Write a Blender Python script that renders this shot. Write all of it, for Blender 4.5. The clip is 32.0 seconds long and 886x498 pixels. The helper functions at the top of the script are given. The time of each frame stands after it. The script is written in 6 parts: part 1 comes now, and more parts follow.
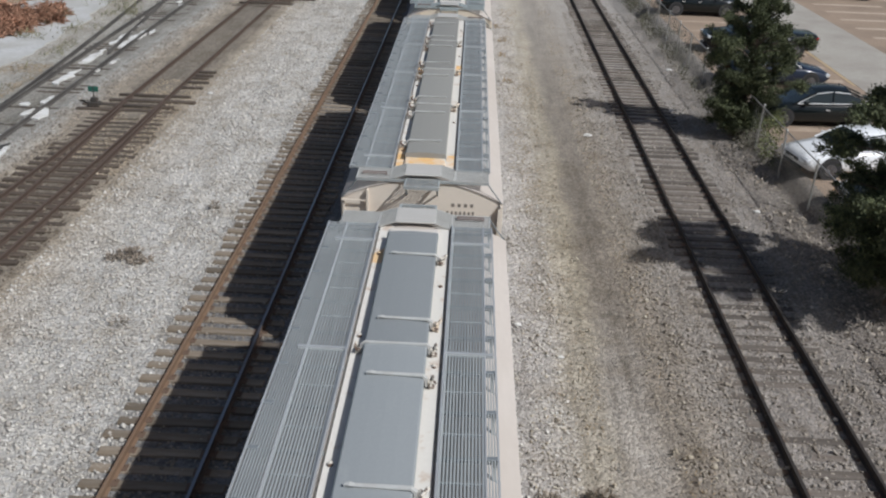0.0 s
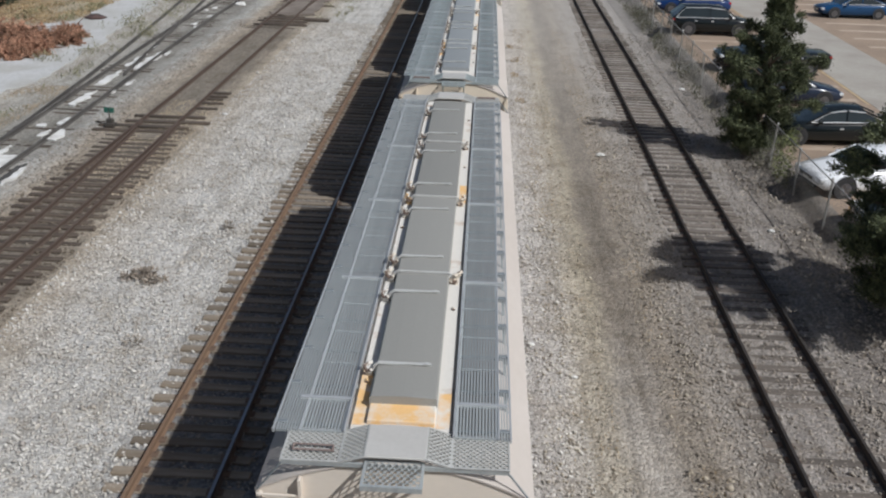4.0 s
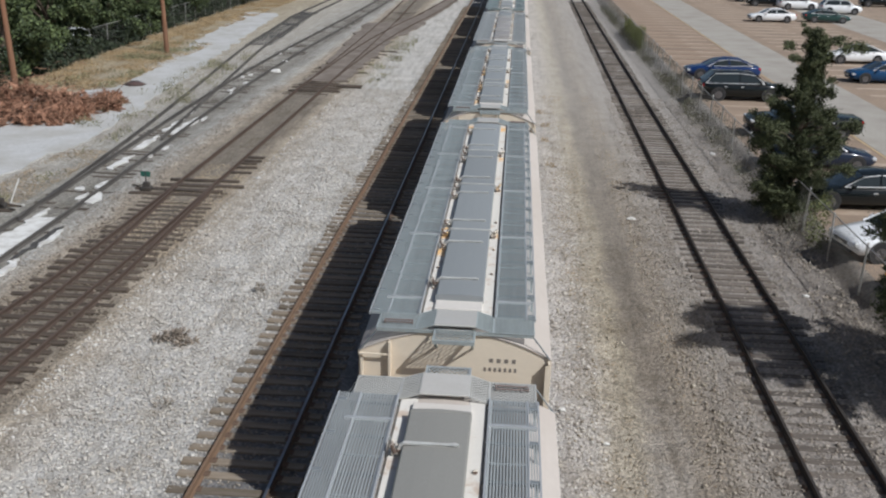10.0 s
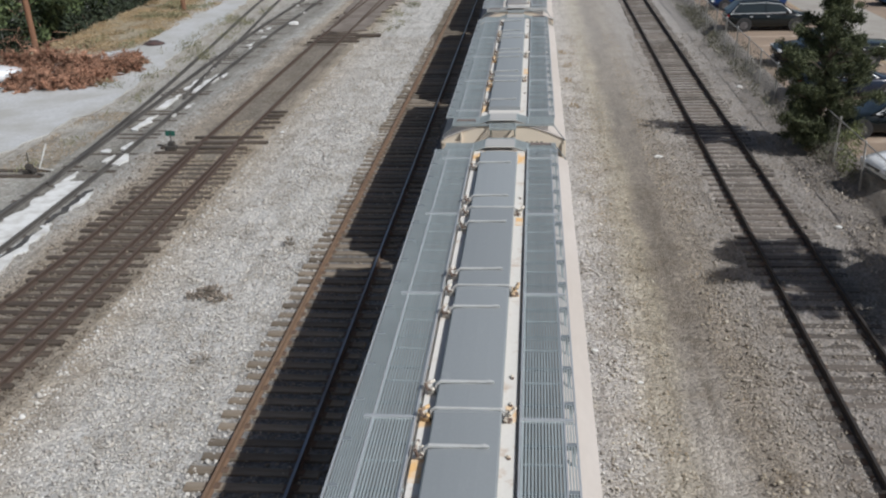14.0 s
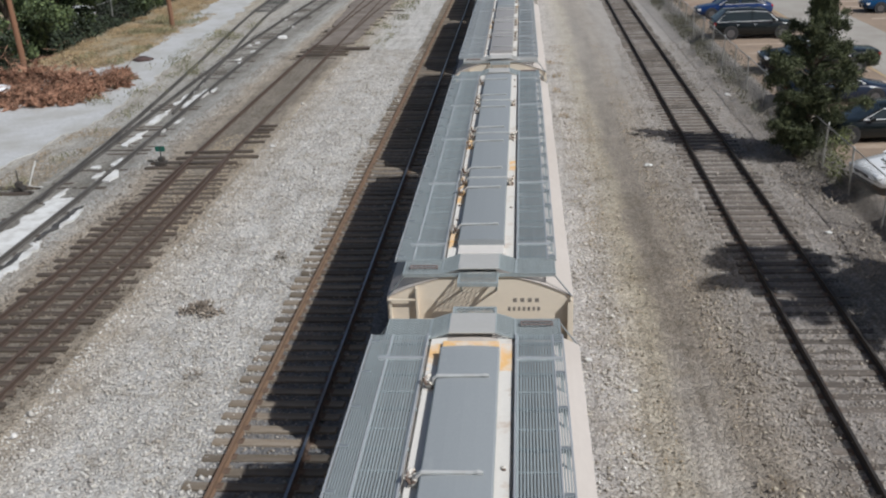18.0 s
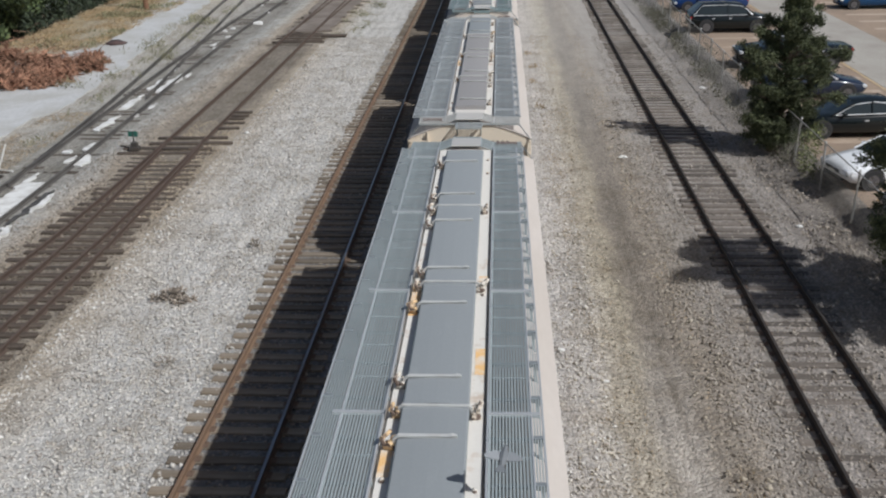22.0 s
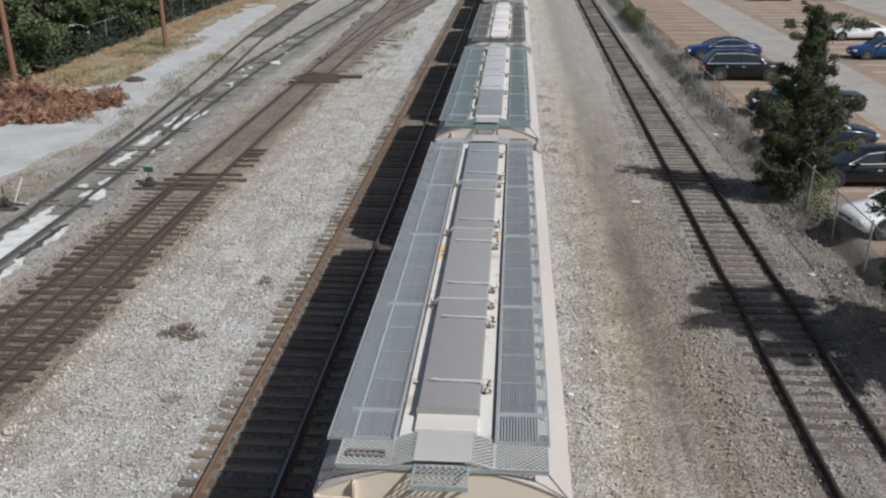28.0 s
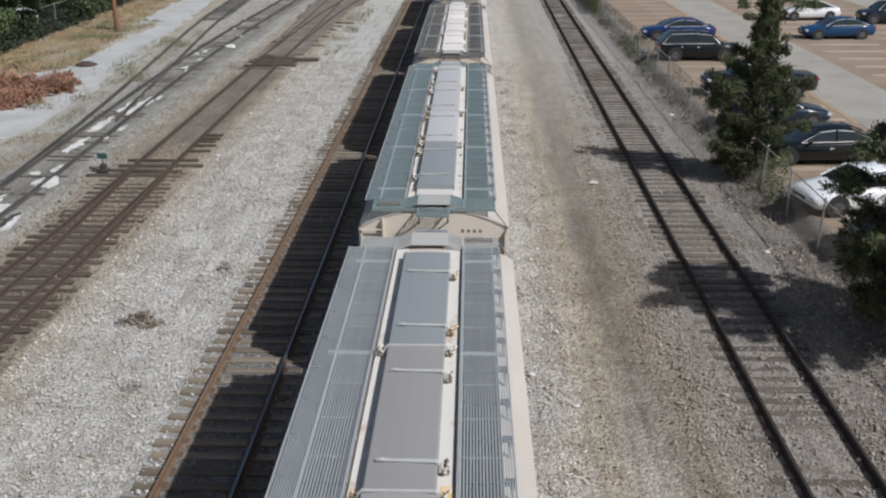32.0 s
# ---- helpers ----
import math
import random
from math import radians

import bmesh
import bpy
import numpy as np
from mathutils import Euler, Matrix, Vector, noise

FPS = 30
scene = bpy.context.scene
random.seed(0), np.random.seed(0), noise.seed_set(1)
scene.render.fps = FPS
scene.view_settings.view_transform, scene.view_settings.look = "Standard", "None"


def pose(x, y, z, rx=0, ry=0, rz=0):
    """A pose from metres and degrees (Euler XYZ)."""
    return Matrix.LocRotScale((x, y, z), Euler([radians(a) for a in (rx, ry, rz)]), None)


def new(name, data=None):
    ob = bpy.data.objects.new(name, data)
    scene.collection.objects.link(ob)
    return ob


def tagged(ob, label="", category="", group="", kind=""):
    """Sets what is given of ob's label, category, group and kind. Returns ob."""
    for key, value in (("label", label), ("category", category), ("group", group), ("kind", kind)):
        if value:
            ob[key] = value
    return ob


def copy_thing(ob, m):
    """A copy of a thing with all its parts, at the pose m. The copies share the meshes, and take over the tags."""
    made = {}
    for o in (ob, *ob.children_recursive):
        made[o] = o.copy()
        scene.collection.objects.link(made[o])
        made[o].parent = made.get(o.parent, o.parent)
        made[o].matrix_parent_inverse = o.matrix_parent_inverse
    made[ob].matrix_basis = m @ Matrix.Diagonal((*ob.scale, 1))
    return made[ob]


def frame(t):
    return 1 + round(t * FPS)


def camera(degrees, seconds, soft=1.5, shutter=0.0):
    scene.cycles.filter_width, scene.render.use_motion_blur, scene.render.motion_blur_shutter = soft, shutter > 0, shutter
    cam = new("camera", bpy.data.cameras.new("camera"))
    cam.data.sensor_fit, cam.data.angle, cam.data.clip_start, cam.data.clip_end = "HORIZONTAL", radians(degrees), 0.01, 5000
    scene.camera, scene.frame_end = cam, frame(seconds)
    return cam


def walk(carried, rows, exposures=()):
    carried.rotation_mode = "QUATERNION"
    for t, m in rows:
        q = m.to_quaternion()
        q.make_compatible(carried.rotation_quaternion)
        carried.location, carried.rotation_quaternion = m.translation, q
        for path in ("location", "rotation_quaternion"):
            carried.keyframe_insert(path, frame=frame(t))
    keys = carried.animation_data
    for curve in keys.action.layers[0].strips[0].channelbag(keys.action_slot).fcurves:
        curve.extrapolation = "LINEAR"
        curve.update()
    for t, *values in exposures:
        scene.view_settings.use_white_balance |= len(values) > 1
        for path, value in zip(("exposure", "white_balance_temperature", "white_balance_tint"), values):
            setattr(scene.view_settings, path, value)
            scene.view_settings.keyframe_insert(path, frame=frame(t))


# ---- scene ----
cam = camera(50.79, 32.0, 2.2)


def aim(yaw, pitch, roll):
    """The camera stands on a bridge and only turns, as a hand holds it."""
    return pose(4.44, 0, 10.91, 90 + pitch, 0, yaw) @ pose(0, 0, 0, 0, 0, roll)


walk(cam, [
    (0, aim(1.07, -24.85, 2.21)), (0.5, aim(0.23, -24.89, 2.43)), (1, aim(0.82, -24.81, 2.09)), (1.5, aim(1.32, -24.58, 1.94)),
    (2, aim(0.82, -24.37, 2.15)), (2.5, aim(0.64, -23.91, 2.31)), (3, aim(0.06, -23.54, 2.97)), (3.5, aim(1.45, -23.68, 1.93)),
    (5.5, aim(2.59, -23.18, 1.80)), (6, aim(2.52, -22.53, 1.59)), (6.5, aim(2.39, -22.43, 1.50)), (7, aim(2.52, -21.64, 1.31)),
    (7.5, aim(2.33, -19.49, 1.30)), (8, aim(2.51, -18.72, 1.48)), (8.5, aim(1.91, -18.90, 1.69)), (9, aim(2.89, -20.15, 1.71)),
    (9.5, aim(4.53, -19.34, 1.93)), (10, aim(4.10, -19.84, 1.27)), (10.5, aim(4.83, -21.15, 0.59)), (11, aim(5.05, -21.71, -0.33)),
    (11.5, aim(5.16, -21.84, -0.96)), (12, aim(5.28, -21.82, -1.24)), (12.5, aim(5.69, -21.82, -1.36)), (13, aim(6.01, -22.05, -1.59)),
    (13.5, aim(5.97, -22.77, -1.85)), (14, aim(5.94, -23.08, -1.85)), (14.5, aim(5.87, -21.66, -1.84)), (16.5, aim(5.88, -22.90, -3.26)),
    (17, aim(5.22, -22.47, -2.96)), (17.5, aim(4.94, -22.44, -2.75)), (18, aim(5.37, -22.40, -2.50)), (18.5, aim(4.25, -22.79, -1.35)),
    (19, aim(3.71, -21.88, -1.32)), (19.5, aim(4.26, -21.47, -1.63)), (20, aim(4.70, -21.61, -1.79)), (20.5, aim(4.51, -21.27, -1.47)),
    (21, aim(4.98, -20.62, -1.67)), (21.5, aim(2.79, -21.79, -0.67)), (22, aim(3.71, -23.10, -1.23)), (22.5, aim(3.19, -25.23, -0.97)),
    (23, aim(5.13, -23.63, -1.22)), (23.5, aim(3.49, -23.96, 0.05)), (24, aim(2.41, -21.64, 0.60)), (24.5, aim(1.98, -20.59, 0.95)),
    (25, aim(2.36, -19.96, 0.84)), (25.5, aim(2.46, -20.02, 0.86)), (27.5, aim(3.64, -20.57, -0.12)), (28, aim(4.39, -20.58, -0.29)),
    (28.5, aim(3.02, -22.08, -0.99)), (29, aim(3.40, -23.49, -2.29)), (29.5, aim(2.66, -22.69, -1.16)), (30, aim(1.79, -22.02, -0.74)),
    (30.5, aim(2.10, -22.44, -0.70)), (31, aim(2.24, -22.42, -0.77)), (31.5, aim(1.71, -21.25, -0.41)), (32, aim(1.78, -21.64, -0.24)),
], [(0, 0.0), (32, 0.0)])

TRAIN_X, PITCH, BODY, FIRST = 3.67, 18.22, 16.54, 17.02   # track centre, car spacing, body length, first near end at 0 s
ADVANCE = [0.00, -2.11, -4.24, -6.38, -8.46, -10.49, -12.55, -14.72, -16.93, -19.15, -21.39, -23.62, -25.86, -28.09, -30.33, -32.44,
           -34.50, -36.68, -39.04, -41.47, -43.75, -46.09, -48.42, -50.73, -53.08, -55.42, -57.71, -59.90, -62.10, -64.36, -66.69, -69.05, -71.41]

# ---- world and sun ----
SUN_WAY = Vector((0.78, -0.555, 1.0))
world = bpy.data.worlds.new("sky")
scene.world = world
world.use_nodes = True
wn = world.node_tree.nodes
sky = wn.new("ShaderNodeTexSky")
sky.sky_type, sky.sun_disc = "NISHITA", False
sky.sun_elevation = math.asin(SUN_WAY.normalized().z)
sky.sun_rotation = math.atan2(SUN_WAY.x, SUN_WAY.y)
sky.dust_density = 2.0
world.node_tree.links.new(sky.outputs[0], wn["Background"].inputs[0])
wn["Background"].inputs[1].default_value = 0.060
sun_data = bpy.data.lights.new("sun", "SUN")
sun_data.energy, sun_data.angle, sun_data.color = 4.0, radians(0.6), (0.962, 0.982, 1.0)
sun = new("sun", sun_data)
sun.rotation_euler = SUN_WAY.to_track_quat("Z", "Y").to_euler()
sun.location = SUN_WAY * 60


# ---- materials ----
def nodes_of(name):
    m = bpy.data.materials.new(name)
    m.use_nodes = True
    nt = m.node_tree
    return m, nt, nt.nodes["Principled BSDF"]


def add(nt, kind, **values):
    n = nt.nodes.new(kind)
    for key, value in values.items():
        if key in ("operation", "blend_type", "data_type", "interpolation_type", "feature", "noise_dimensions", "wave_type", "clamp"):
            if key == "operation":
                n.operation = value
            elif key == "blend_type":
                n.blend_type = value
            elif key == "data_type":
                n.data_type = value
            elif key == "feature":
                n.feature = value
        else:
            n.inputs[key.replace("_", " ")].default_value = value
    return n


def mix(nt, fac, a, b, blend="MIX"):
    n = nt.nodes.new("ShaderNodeMix")
    n.data_type, n.blend_type = "RGBA", blend
    for socket, value in ((n.inputs[0], fac), (n.inputs[6], a), (n.inputs[7], b)):
        if isinstance(value, (int, float)):
            socket.default_value = value
        elif isinstance(value, (tuple, list)):
            socket.default_value = (*value[:3], 1)
        else:
            nt.links.new(value, socket)
    return n.outputs[2]


def ramp(nt, src, stops, constant=False):
    n = nt.nodes.new("ShaderNodeValToRGB")
    if constant:
        n.color_ramp.interpolation = "CONSTANT"
    els = n.color_ramp.elements
    while len(els) < len(stops):
        els.new(0.5)
    for e, (p, c) in zip(els, stops):
        e.position = p
        e.color = (c, c, c, 1) if isinstance(c, (int, float)) else (*c, 1)
    nt.links.new(src, n.inputs[0])
    return n.outputs[0]


def coords(nt, space="Object", scale=(1, 1, 1)):
    tc = nt.nodes.new("ShaderNodeTexCoord")
    mp = nt.nodes.new("ShaderNodeMapping")
    mp.inputs["Scale"].default_value = scale
    nt.links.new(tc.outputs[space], mp.inputs[0])
    return mp.outputs[0]


def noise_tex(nt, vec, scale, detail=4, rough=0.6):
    n = add(nt, "ShaderNodeTexNoise", Scale=scale, Detail=detail, Roughness=rough)
    nt.links.new(vec, n.inputs["Vector"])
    return n.outputs[0]


def bumped(nt, bsdf, height, strength, distance):
    b = add(nt, "ShaderNodeBump", Strength=strength, Distance=distance)
    nt.links.new(height, b.inputs["Height"])
    nt.links.new(b.outputs[0], bsdf.inputs["Normal"])


def plain(name, colour, rough=0.6, metal=0.0, vary=0.18, scale=6.0, dirt=None, dirt_amount=0.4, bump=0.1, stretch=(1, 1, 1), piece=0.0, island=False):
    """A surface with fine grain, broad stains and, if asked, a tint of its own for each piece."""
    m, nt, bsdf = nodes_of(name)
    vec = coords(nt, "Object", stretch)
    fine, broad = noise_tex(nt, vec, scale * 6, 3), noise_tex(nt, vec, scale * 0.35, 5)
    dark = tuple(c * (1 - vary) for c in colour)
    light = tuple(min(1, c * (1 + vary)) for c in colour)
    col = mix(nt, fine, dark, light)
    if dirt:
        mask = ramp(nt, broad, [(0.42, 0.0), (0.68, dirt_amount)])
        col = mix(nt, mask, col, dirt)
    if piece:
        src = nt.nodes.new("ShaderNodeNewGeometry").outputs["Random Per Island"] if island else nt.nodes.new("ShaderNodeObjectInfo").outputs["Random"]
        col = mix(nt, 1.0, col, ramp(nt, src, [(0.0, 1 - piece), (1.0, 1.0)]), "MULTIPLY")
    nt.links.new(col, bsdf.inputs["Base Color"])
    bsdf.inputs["Roughness"].default_value, bsdf.inputs["Metallic"].default_value = rough, metal
    if bump:
        bumped(nt, bsdf, fine, bump, 0.01)
    return m


def stone_stops():
    return [(0.0, 0.42), (0.3, 0.74), (0.62, 1.0), (0.86, 1.28), (1.0, 1.52)]


def ground_material(name, zones):
    """Crushed stone and dirt whose colour goes with the strips that lie along the tracks. zones: (x, colour)."""
    m, nt, bsdf = nodes_of(name)
    pos = nt.nodes.new("ShaderNodeNewGeometry").outputs["Position"]
    sep = nt.nodes.new("ShaderNodeSeparateXYZ")
    nt.links.new(pos, sep.inputs[0])
    wander = add(nt, "ShaderNodeMath", operation="MULTIPLY_ADD")
    nt.links.new(noise_tex(nt, pos, 0.45, 6, 0.65), wander.inputs[0])
    wander.inputs[1].default_value, wander.inputs[2].default_value = 1.3, -0.65
    x = add(nt, "ShaderNodeMath", operation="ADD")
    nt.links.new(sep.outputs[0], x.inputs[0])
    nt.links.new(wander.outputs[0], x.inputs[1])
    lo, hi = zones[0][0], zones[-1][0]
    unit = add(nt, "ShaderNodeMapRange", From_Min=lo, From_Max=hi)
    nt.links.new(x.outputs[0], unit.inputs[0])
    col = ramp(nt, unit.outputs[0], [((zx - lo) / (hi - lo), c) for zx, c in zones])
    # the worn lane is trodden to pale dust in its first stretch
    dust = add(nt, "ShaderNodeMapRange", From_Min=15.5, From_Max=22.0, To_Min=0.9, To_Max=0.0)
    nt.links.new(sep.outputs[1], dust.inputs[0])
    band = ramp(nt, unit.outputs[0], [((7.3 - lo) / (hi - lo), 0.0), ((7.7 - lo) / (hi - lo), 1.0), ((8.3 - lo) / (hi - lo), 1.0), ((8.9 - lo) / (hi - lo), 0.0)])
    both = add(nt, "ShaderNodeMath", operation="MULTIPLY")
    nt.links.new(dust.outputs[0], both.inputs[0])
    nt.links.new(band, both.inputs[1])
    col = mix(nt, both.outputs[0], col, (0.405, 0.37, 0.33))
    cells = add(nt, "ShaderNodeTexVoronoi", Scale=15.0)
    nt.links.new(pos, cells.inputs["Vector"])
    grey = nt.nodes.new("ShaderNodeRGBToBW")
    nt.links.new(cells.outputs["Color"], grey.inputs[0])
    stone = ramp(nt, grey.outputs[0], stone_stops())
    patch = ramp(nt, noise_tex(nt, pos, 0.8, 6, 0.7), [(0.3, (0.74, 0.70, 0.64)), (0.52, (1.0, 1.0, 1.0)), (0.75, (1.12, 1.1, 1.06))])
    col = mix(nt, 1.0, mix(nt, 0.85, col, stone, "MULTIPLY"), patch, "MULTIPLY")
    # long streaks where wheels and water run along the tracks
    along = nt.nodes.new("ShaderNodeVectorMath")
    along.operation = "MULTIPLY"
    nt.links.new(pos, along.inputs[0])
    along.inputs[1].default_value = (2.6, 0.16, 1)
    col = mix(nt, 1.0, col, ramp(nt, noise_tex(nt, along.outputs[0], 1.0, 5, 0.65), [(0.30, (0.70, 0.68, 0.65)), (0.5, (1, 1, 1)), (0.7, (1.14, 1.13, 1.12))]), "MULTIPLY")
    # haze and backscatter farther along the lane side, mixed into the ground colour
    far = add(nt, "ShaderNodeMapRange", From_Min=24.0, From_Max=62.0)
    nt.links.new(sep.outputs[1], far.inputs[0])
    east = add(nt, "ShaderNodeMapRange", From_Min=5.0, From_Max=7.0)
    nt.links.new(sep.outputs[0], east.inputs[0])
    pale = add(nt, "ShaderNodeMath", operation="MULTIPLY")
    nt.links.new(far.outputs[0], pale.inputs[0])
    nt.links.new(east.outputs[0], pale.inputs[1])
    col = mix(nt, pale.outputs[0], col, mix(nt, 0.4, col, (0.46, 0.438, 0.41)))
    nt.links.new(col, bsdf.inputs["Base Color"])
    bsdf.inputs["Roughness"].default_value = 0.9
    mound = add(nt, "ShaderNodeMath", operation="MULTIPLY_ADD")
    nt.links.new(noise_tex(nt, pos, 38, 4, 0.7), mound.inputs[0])
    mound.inputs[1].default_value = -0.9
    nt.links.new(cells.outputs["Distance"], mound.inputs[2])
    bumped(nt, bsdf, mound.outputs[0], 0.75, -0.05)
    return m


WHITE_STONE, GREY_STONE = (0.535, 0.515, 0.485), (0.39, 0.375, 0.35)
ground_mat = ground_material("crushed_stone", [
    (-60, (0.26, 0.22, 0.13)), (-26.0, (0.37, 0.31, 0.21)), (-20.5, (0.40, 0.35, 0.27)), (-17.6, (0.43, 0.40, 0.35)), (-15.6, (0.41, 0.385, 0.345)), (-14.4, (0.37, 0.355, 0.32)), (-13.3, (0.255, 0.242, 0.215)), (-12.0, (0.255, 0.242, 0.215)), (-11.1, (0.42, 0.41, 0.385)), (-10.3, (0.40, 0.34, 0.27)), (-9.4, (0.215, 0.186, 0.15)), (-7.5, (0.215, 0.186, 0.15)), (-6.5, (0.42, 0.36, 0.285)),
    # stops at -1.3 and 1.2 are pale stone darkened for the train's shade
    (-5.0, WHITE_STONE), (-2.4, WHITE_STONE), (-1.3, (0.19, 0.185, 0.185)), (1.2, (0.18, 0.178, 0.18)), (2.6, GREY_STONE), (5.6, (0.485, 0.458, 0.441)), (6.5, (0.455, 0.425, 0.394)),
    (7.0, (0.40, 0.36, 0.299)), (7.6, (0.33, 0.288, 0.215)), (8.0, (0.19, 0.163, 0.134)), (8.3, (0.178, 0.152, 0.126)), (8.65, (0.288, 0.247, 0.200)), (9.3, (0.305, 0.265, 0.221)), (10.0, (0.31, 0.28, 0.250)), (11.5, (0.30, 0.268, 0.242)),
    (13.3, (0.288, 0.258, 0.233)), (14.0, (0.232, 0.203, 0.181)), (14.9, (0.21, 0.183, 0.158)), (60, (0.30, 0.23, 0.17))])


def stone_material(name, colour):
    m, nt, bsdf = nodes_of(name)
    rnd = nt.nodes.new("ShaderNodeNewGeometry").outputs["Random Per Island"]
    pos = nt.nodes.new("ShaderNodeNewGeometry").outputs["Position"]
    col = mix(nt, 1.0, colour, ramp(nt, rnd, [(0.0, (0.58, 0.55, 0.53)), (0.3, (0.84, 0.81, 0.78)), (0.75, (1.05, 1.03, 1.0)), (0.93, (1.2, 1.2, 1.2)), (1.0, (1.36, 1.36, 1.37))]), "MULTIPLY")
    col = mix(nt, 1.0, col, ramp(nt, noise_tex(nt, pos, 0.8, 6, 0.7), [(0.3, (0.74, 0.70, 0.64)), (0.55, (1, 1, 1)), (0.75, (1.12, 1.1, 1.06))]), "MULTIPLY")
    nt.links.new(col, bsdf.inputs["Base Color"])
    bsdf.inputs["Roughness"].default_value = 0.9
    return m


white_stone_mat, grey_stone_mat, brown_stone_mat = stone_material("pale_limestone", WHITE_STONE), stone_material("grey_ballast", (0.34, 0.312, 0.28)), stone_material("brown_ballast", (0.32, 0.288, 0.252))
yard_stone_mat = stone_material("dark_brown_ballast", (0.185, 0.155, 0.125))
grit_mat = stone_material("pale_tan_grit", (0.47, 0.40, 0.305))
lane_stone_mat = stone_material("tan_lane_stone", (0.40, 0.362, 0.30))
tie_mat = plain("weathered_tie_wood", (0.232, 0.183, 0.132), 0.9, 0, 0.35, 3, (0.33, 0.28, 0.23), 0.7, 0.4, (1, 6, 6), 0.5)
grey_tie_mat = plain("grey_half_buried_tie", (0.152, 0.126, 0.105), 0.9, 0, 0.35, 3, (0.22, 0.19, 0.165), 0.7, 0.4, (1, 6, 6), 0.5)
dark_tie_mat = plain("creosoted_tie_wood", (0.072, 0.055, 0.043), 0.85, 0, 0.4, 3, (0.155, 0.118, 0.088), 0.7, 0.4, (1, 6, 6), 0.4)
# rust darkened for the train's shade over track 1's right rail
rail_side_mat = plain("shaded_rusty_rail", (0.10, 0.076, 0.062), 0.8, 0.0, 0.3, 4, (0.10, 0.055, 0.035), 0.7, 0.3, (1, 0.3, 1))
# dark rust, taken darker still for the shade on track 3's visible rail sides
dark_rail_mat = plain("shade_dark_rusted_rail", (0.032, 0.027, 0.025), 0.75, 0.1, 0.25, 4, (0.055, 0.04, 0.032), 0.4, 0.2, (1, 0.3, 1))
dusty_rail_mat = plain("dusty_grey_rail", (0.068, 0.062, 0.058), 0.85, 0.0, 0.3, 4, (0.17, 0.155, 0.14), 0.5, 0.2, (1, 0.3, 1))
black_tie_mat = plain("black_creosoted_tie", (0.035, 0.037, 0.04), 0.85, 0, 0.4, 3, (0.12, 0.12, 0.115), 0.5, 0.3, (1, 6, 6), 0.4)
# sunlit rust colour for track 1's left rail, outside the train's shade
sun_rail_mat = plain("sunlit_orange_brown_rail", (0.19, 0.125, 0.082), 0.75, 0.1, 0.25, 4, (0.16, 0.088, 0.055), 0.5, 0.2, (1, 0.3, 1))
brown_rail_mat = plain("brown_rusted_rail", (0.092, 0.064, 0.05), 0.75, 0.1, 0.25, 4, (0.075, 0.05, 0.04), 0.5, 0.2, (1, 0.3, 1))
rail_top_mat = plain("worn_rail_head", (0.34, 0.34, 0.35), 0.3, 0.9, 0.15, 4, (0.2, 0.12, 0.08), 0.6, 0.05, (1, 0.2, 1))
plate_mat = plain("rusty_tie_plate", (0.13, 0.085, 0.06), 0.85, 0.0, 0.3, 6)
lime_mat = plain("spilled_white_powder", (0.66, 0.655, 0.635), 0.9, 0, 0.15, 6, (0.42, 0.40, 0.37), 0.85, 0.3)
road_mat = plain("pale_packed_gravel", (0.455, 0.455, 0.45), 0.92, 0, 0.3, 1.2, (0.36, 0.345, 0.315), 0.9, 0.35)
lot_mat = plain("tan_worn_lot_surface", (0.288, 0.214, 0.157), 0.92, 0, 0.3, 1.1, (0.218, 0.163, 0.121), 0.9, 0.3)
lane_mat = plain("grey_asphalt_lane", (0.345, 0.32, 0.282), 0.92, 0, 0.2, 1.3, (0.27, 0.24, 0.21), 0.8, 0.25)
line_mat = plain("faded_lot_paint", (0.43, 0.345, 0.27), 0.9, 0, 0.25, 2, (0.30, 0.22, 0.16), 1.0, 0.1)
yellow_line_mat = plain("yellow_kerb_paint", (0.43, 0.32, 0.19), 0.8, 0, 0.2, 3, (0.4, 0.3, 0.2), 0.6)
cream_mat = plain("cream_car_paint", (0.70, 0.61, 0.49), 0.62, 0, 0.06, 1.6, (0.58, 0.46, 0.34), 0.45, 0.04, (1, 0.5, 2.2))
pale_cream_mat = plain("faded_cream_car_paint", (0.68, 0.605, 0.52), 0.65, 0, 0.06, 1.6, (0.52, 0.44, 0.37), 0.5, 0.04, (1, 0.5, 2.2))
roof_mat = plain("chalky_cream_roof_paint", (0.51, 0.458, 0.415), 0.75, 0, 0.08, 1.8, (0.44, 0.385, 0.335), 0.6, 0.08, (1, 0.4, 1))
galv_mat = plain("galvanized_grating", (0.43, 0.455, 0.452), 0.5, 0.3, 0.22, 3.5, (0.29, 0.30, 0.31), 0.6, 0.1, (5, 0.25, 1))
pale_galv = plain("dusty_galvanized_mesh", (0.49, 0.487, 0.465), 0.6, 0.2, 0.15, 5, (0.39, 0.38, 0.355), 0.5, 0.2)
mid_galv = plain("teal_grey_weathered_grating", (0.40, 0.445, 0.445), 0.5, 0.3, 0.22, 3.5, (0.28, 0.30, 0.305), 0.6, 0.1, (5, 0.25, 1))
teal_galv = plain("teal_tinged_grating", (0.28, 0.35, 0.35), 0.5, 0.3, 0.2, 3.5, (0.24, 0.29, 0.29), 0.6, 0.1, (5, 0.25, 1))
pad_mat = plain("dark_galvanized_bracket", (0.22, 0.24, 0.25), 0.6, 0.3, 0.15, 5)
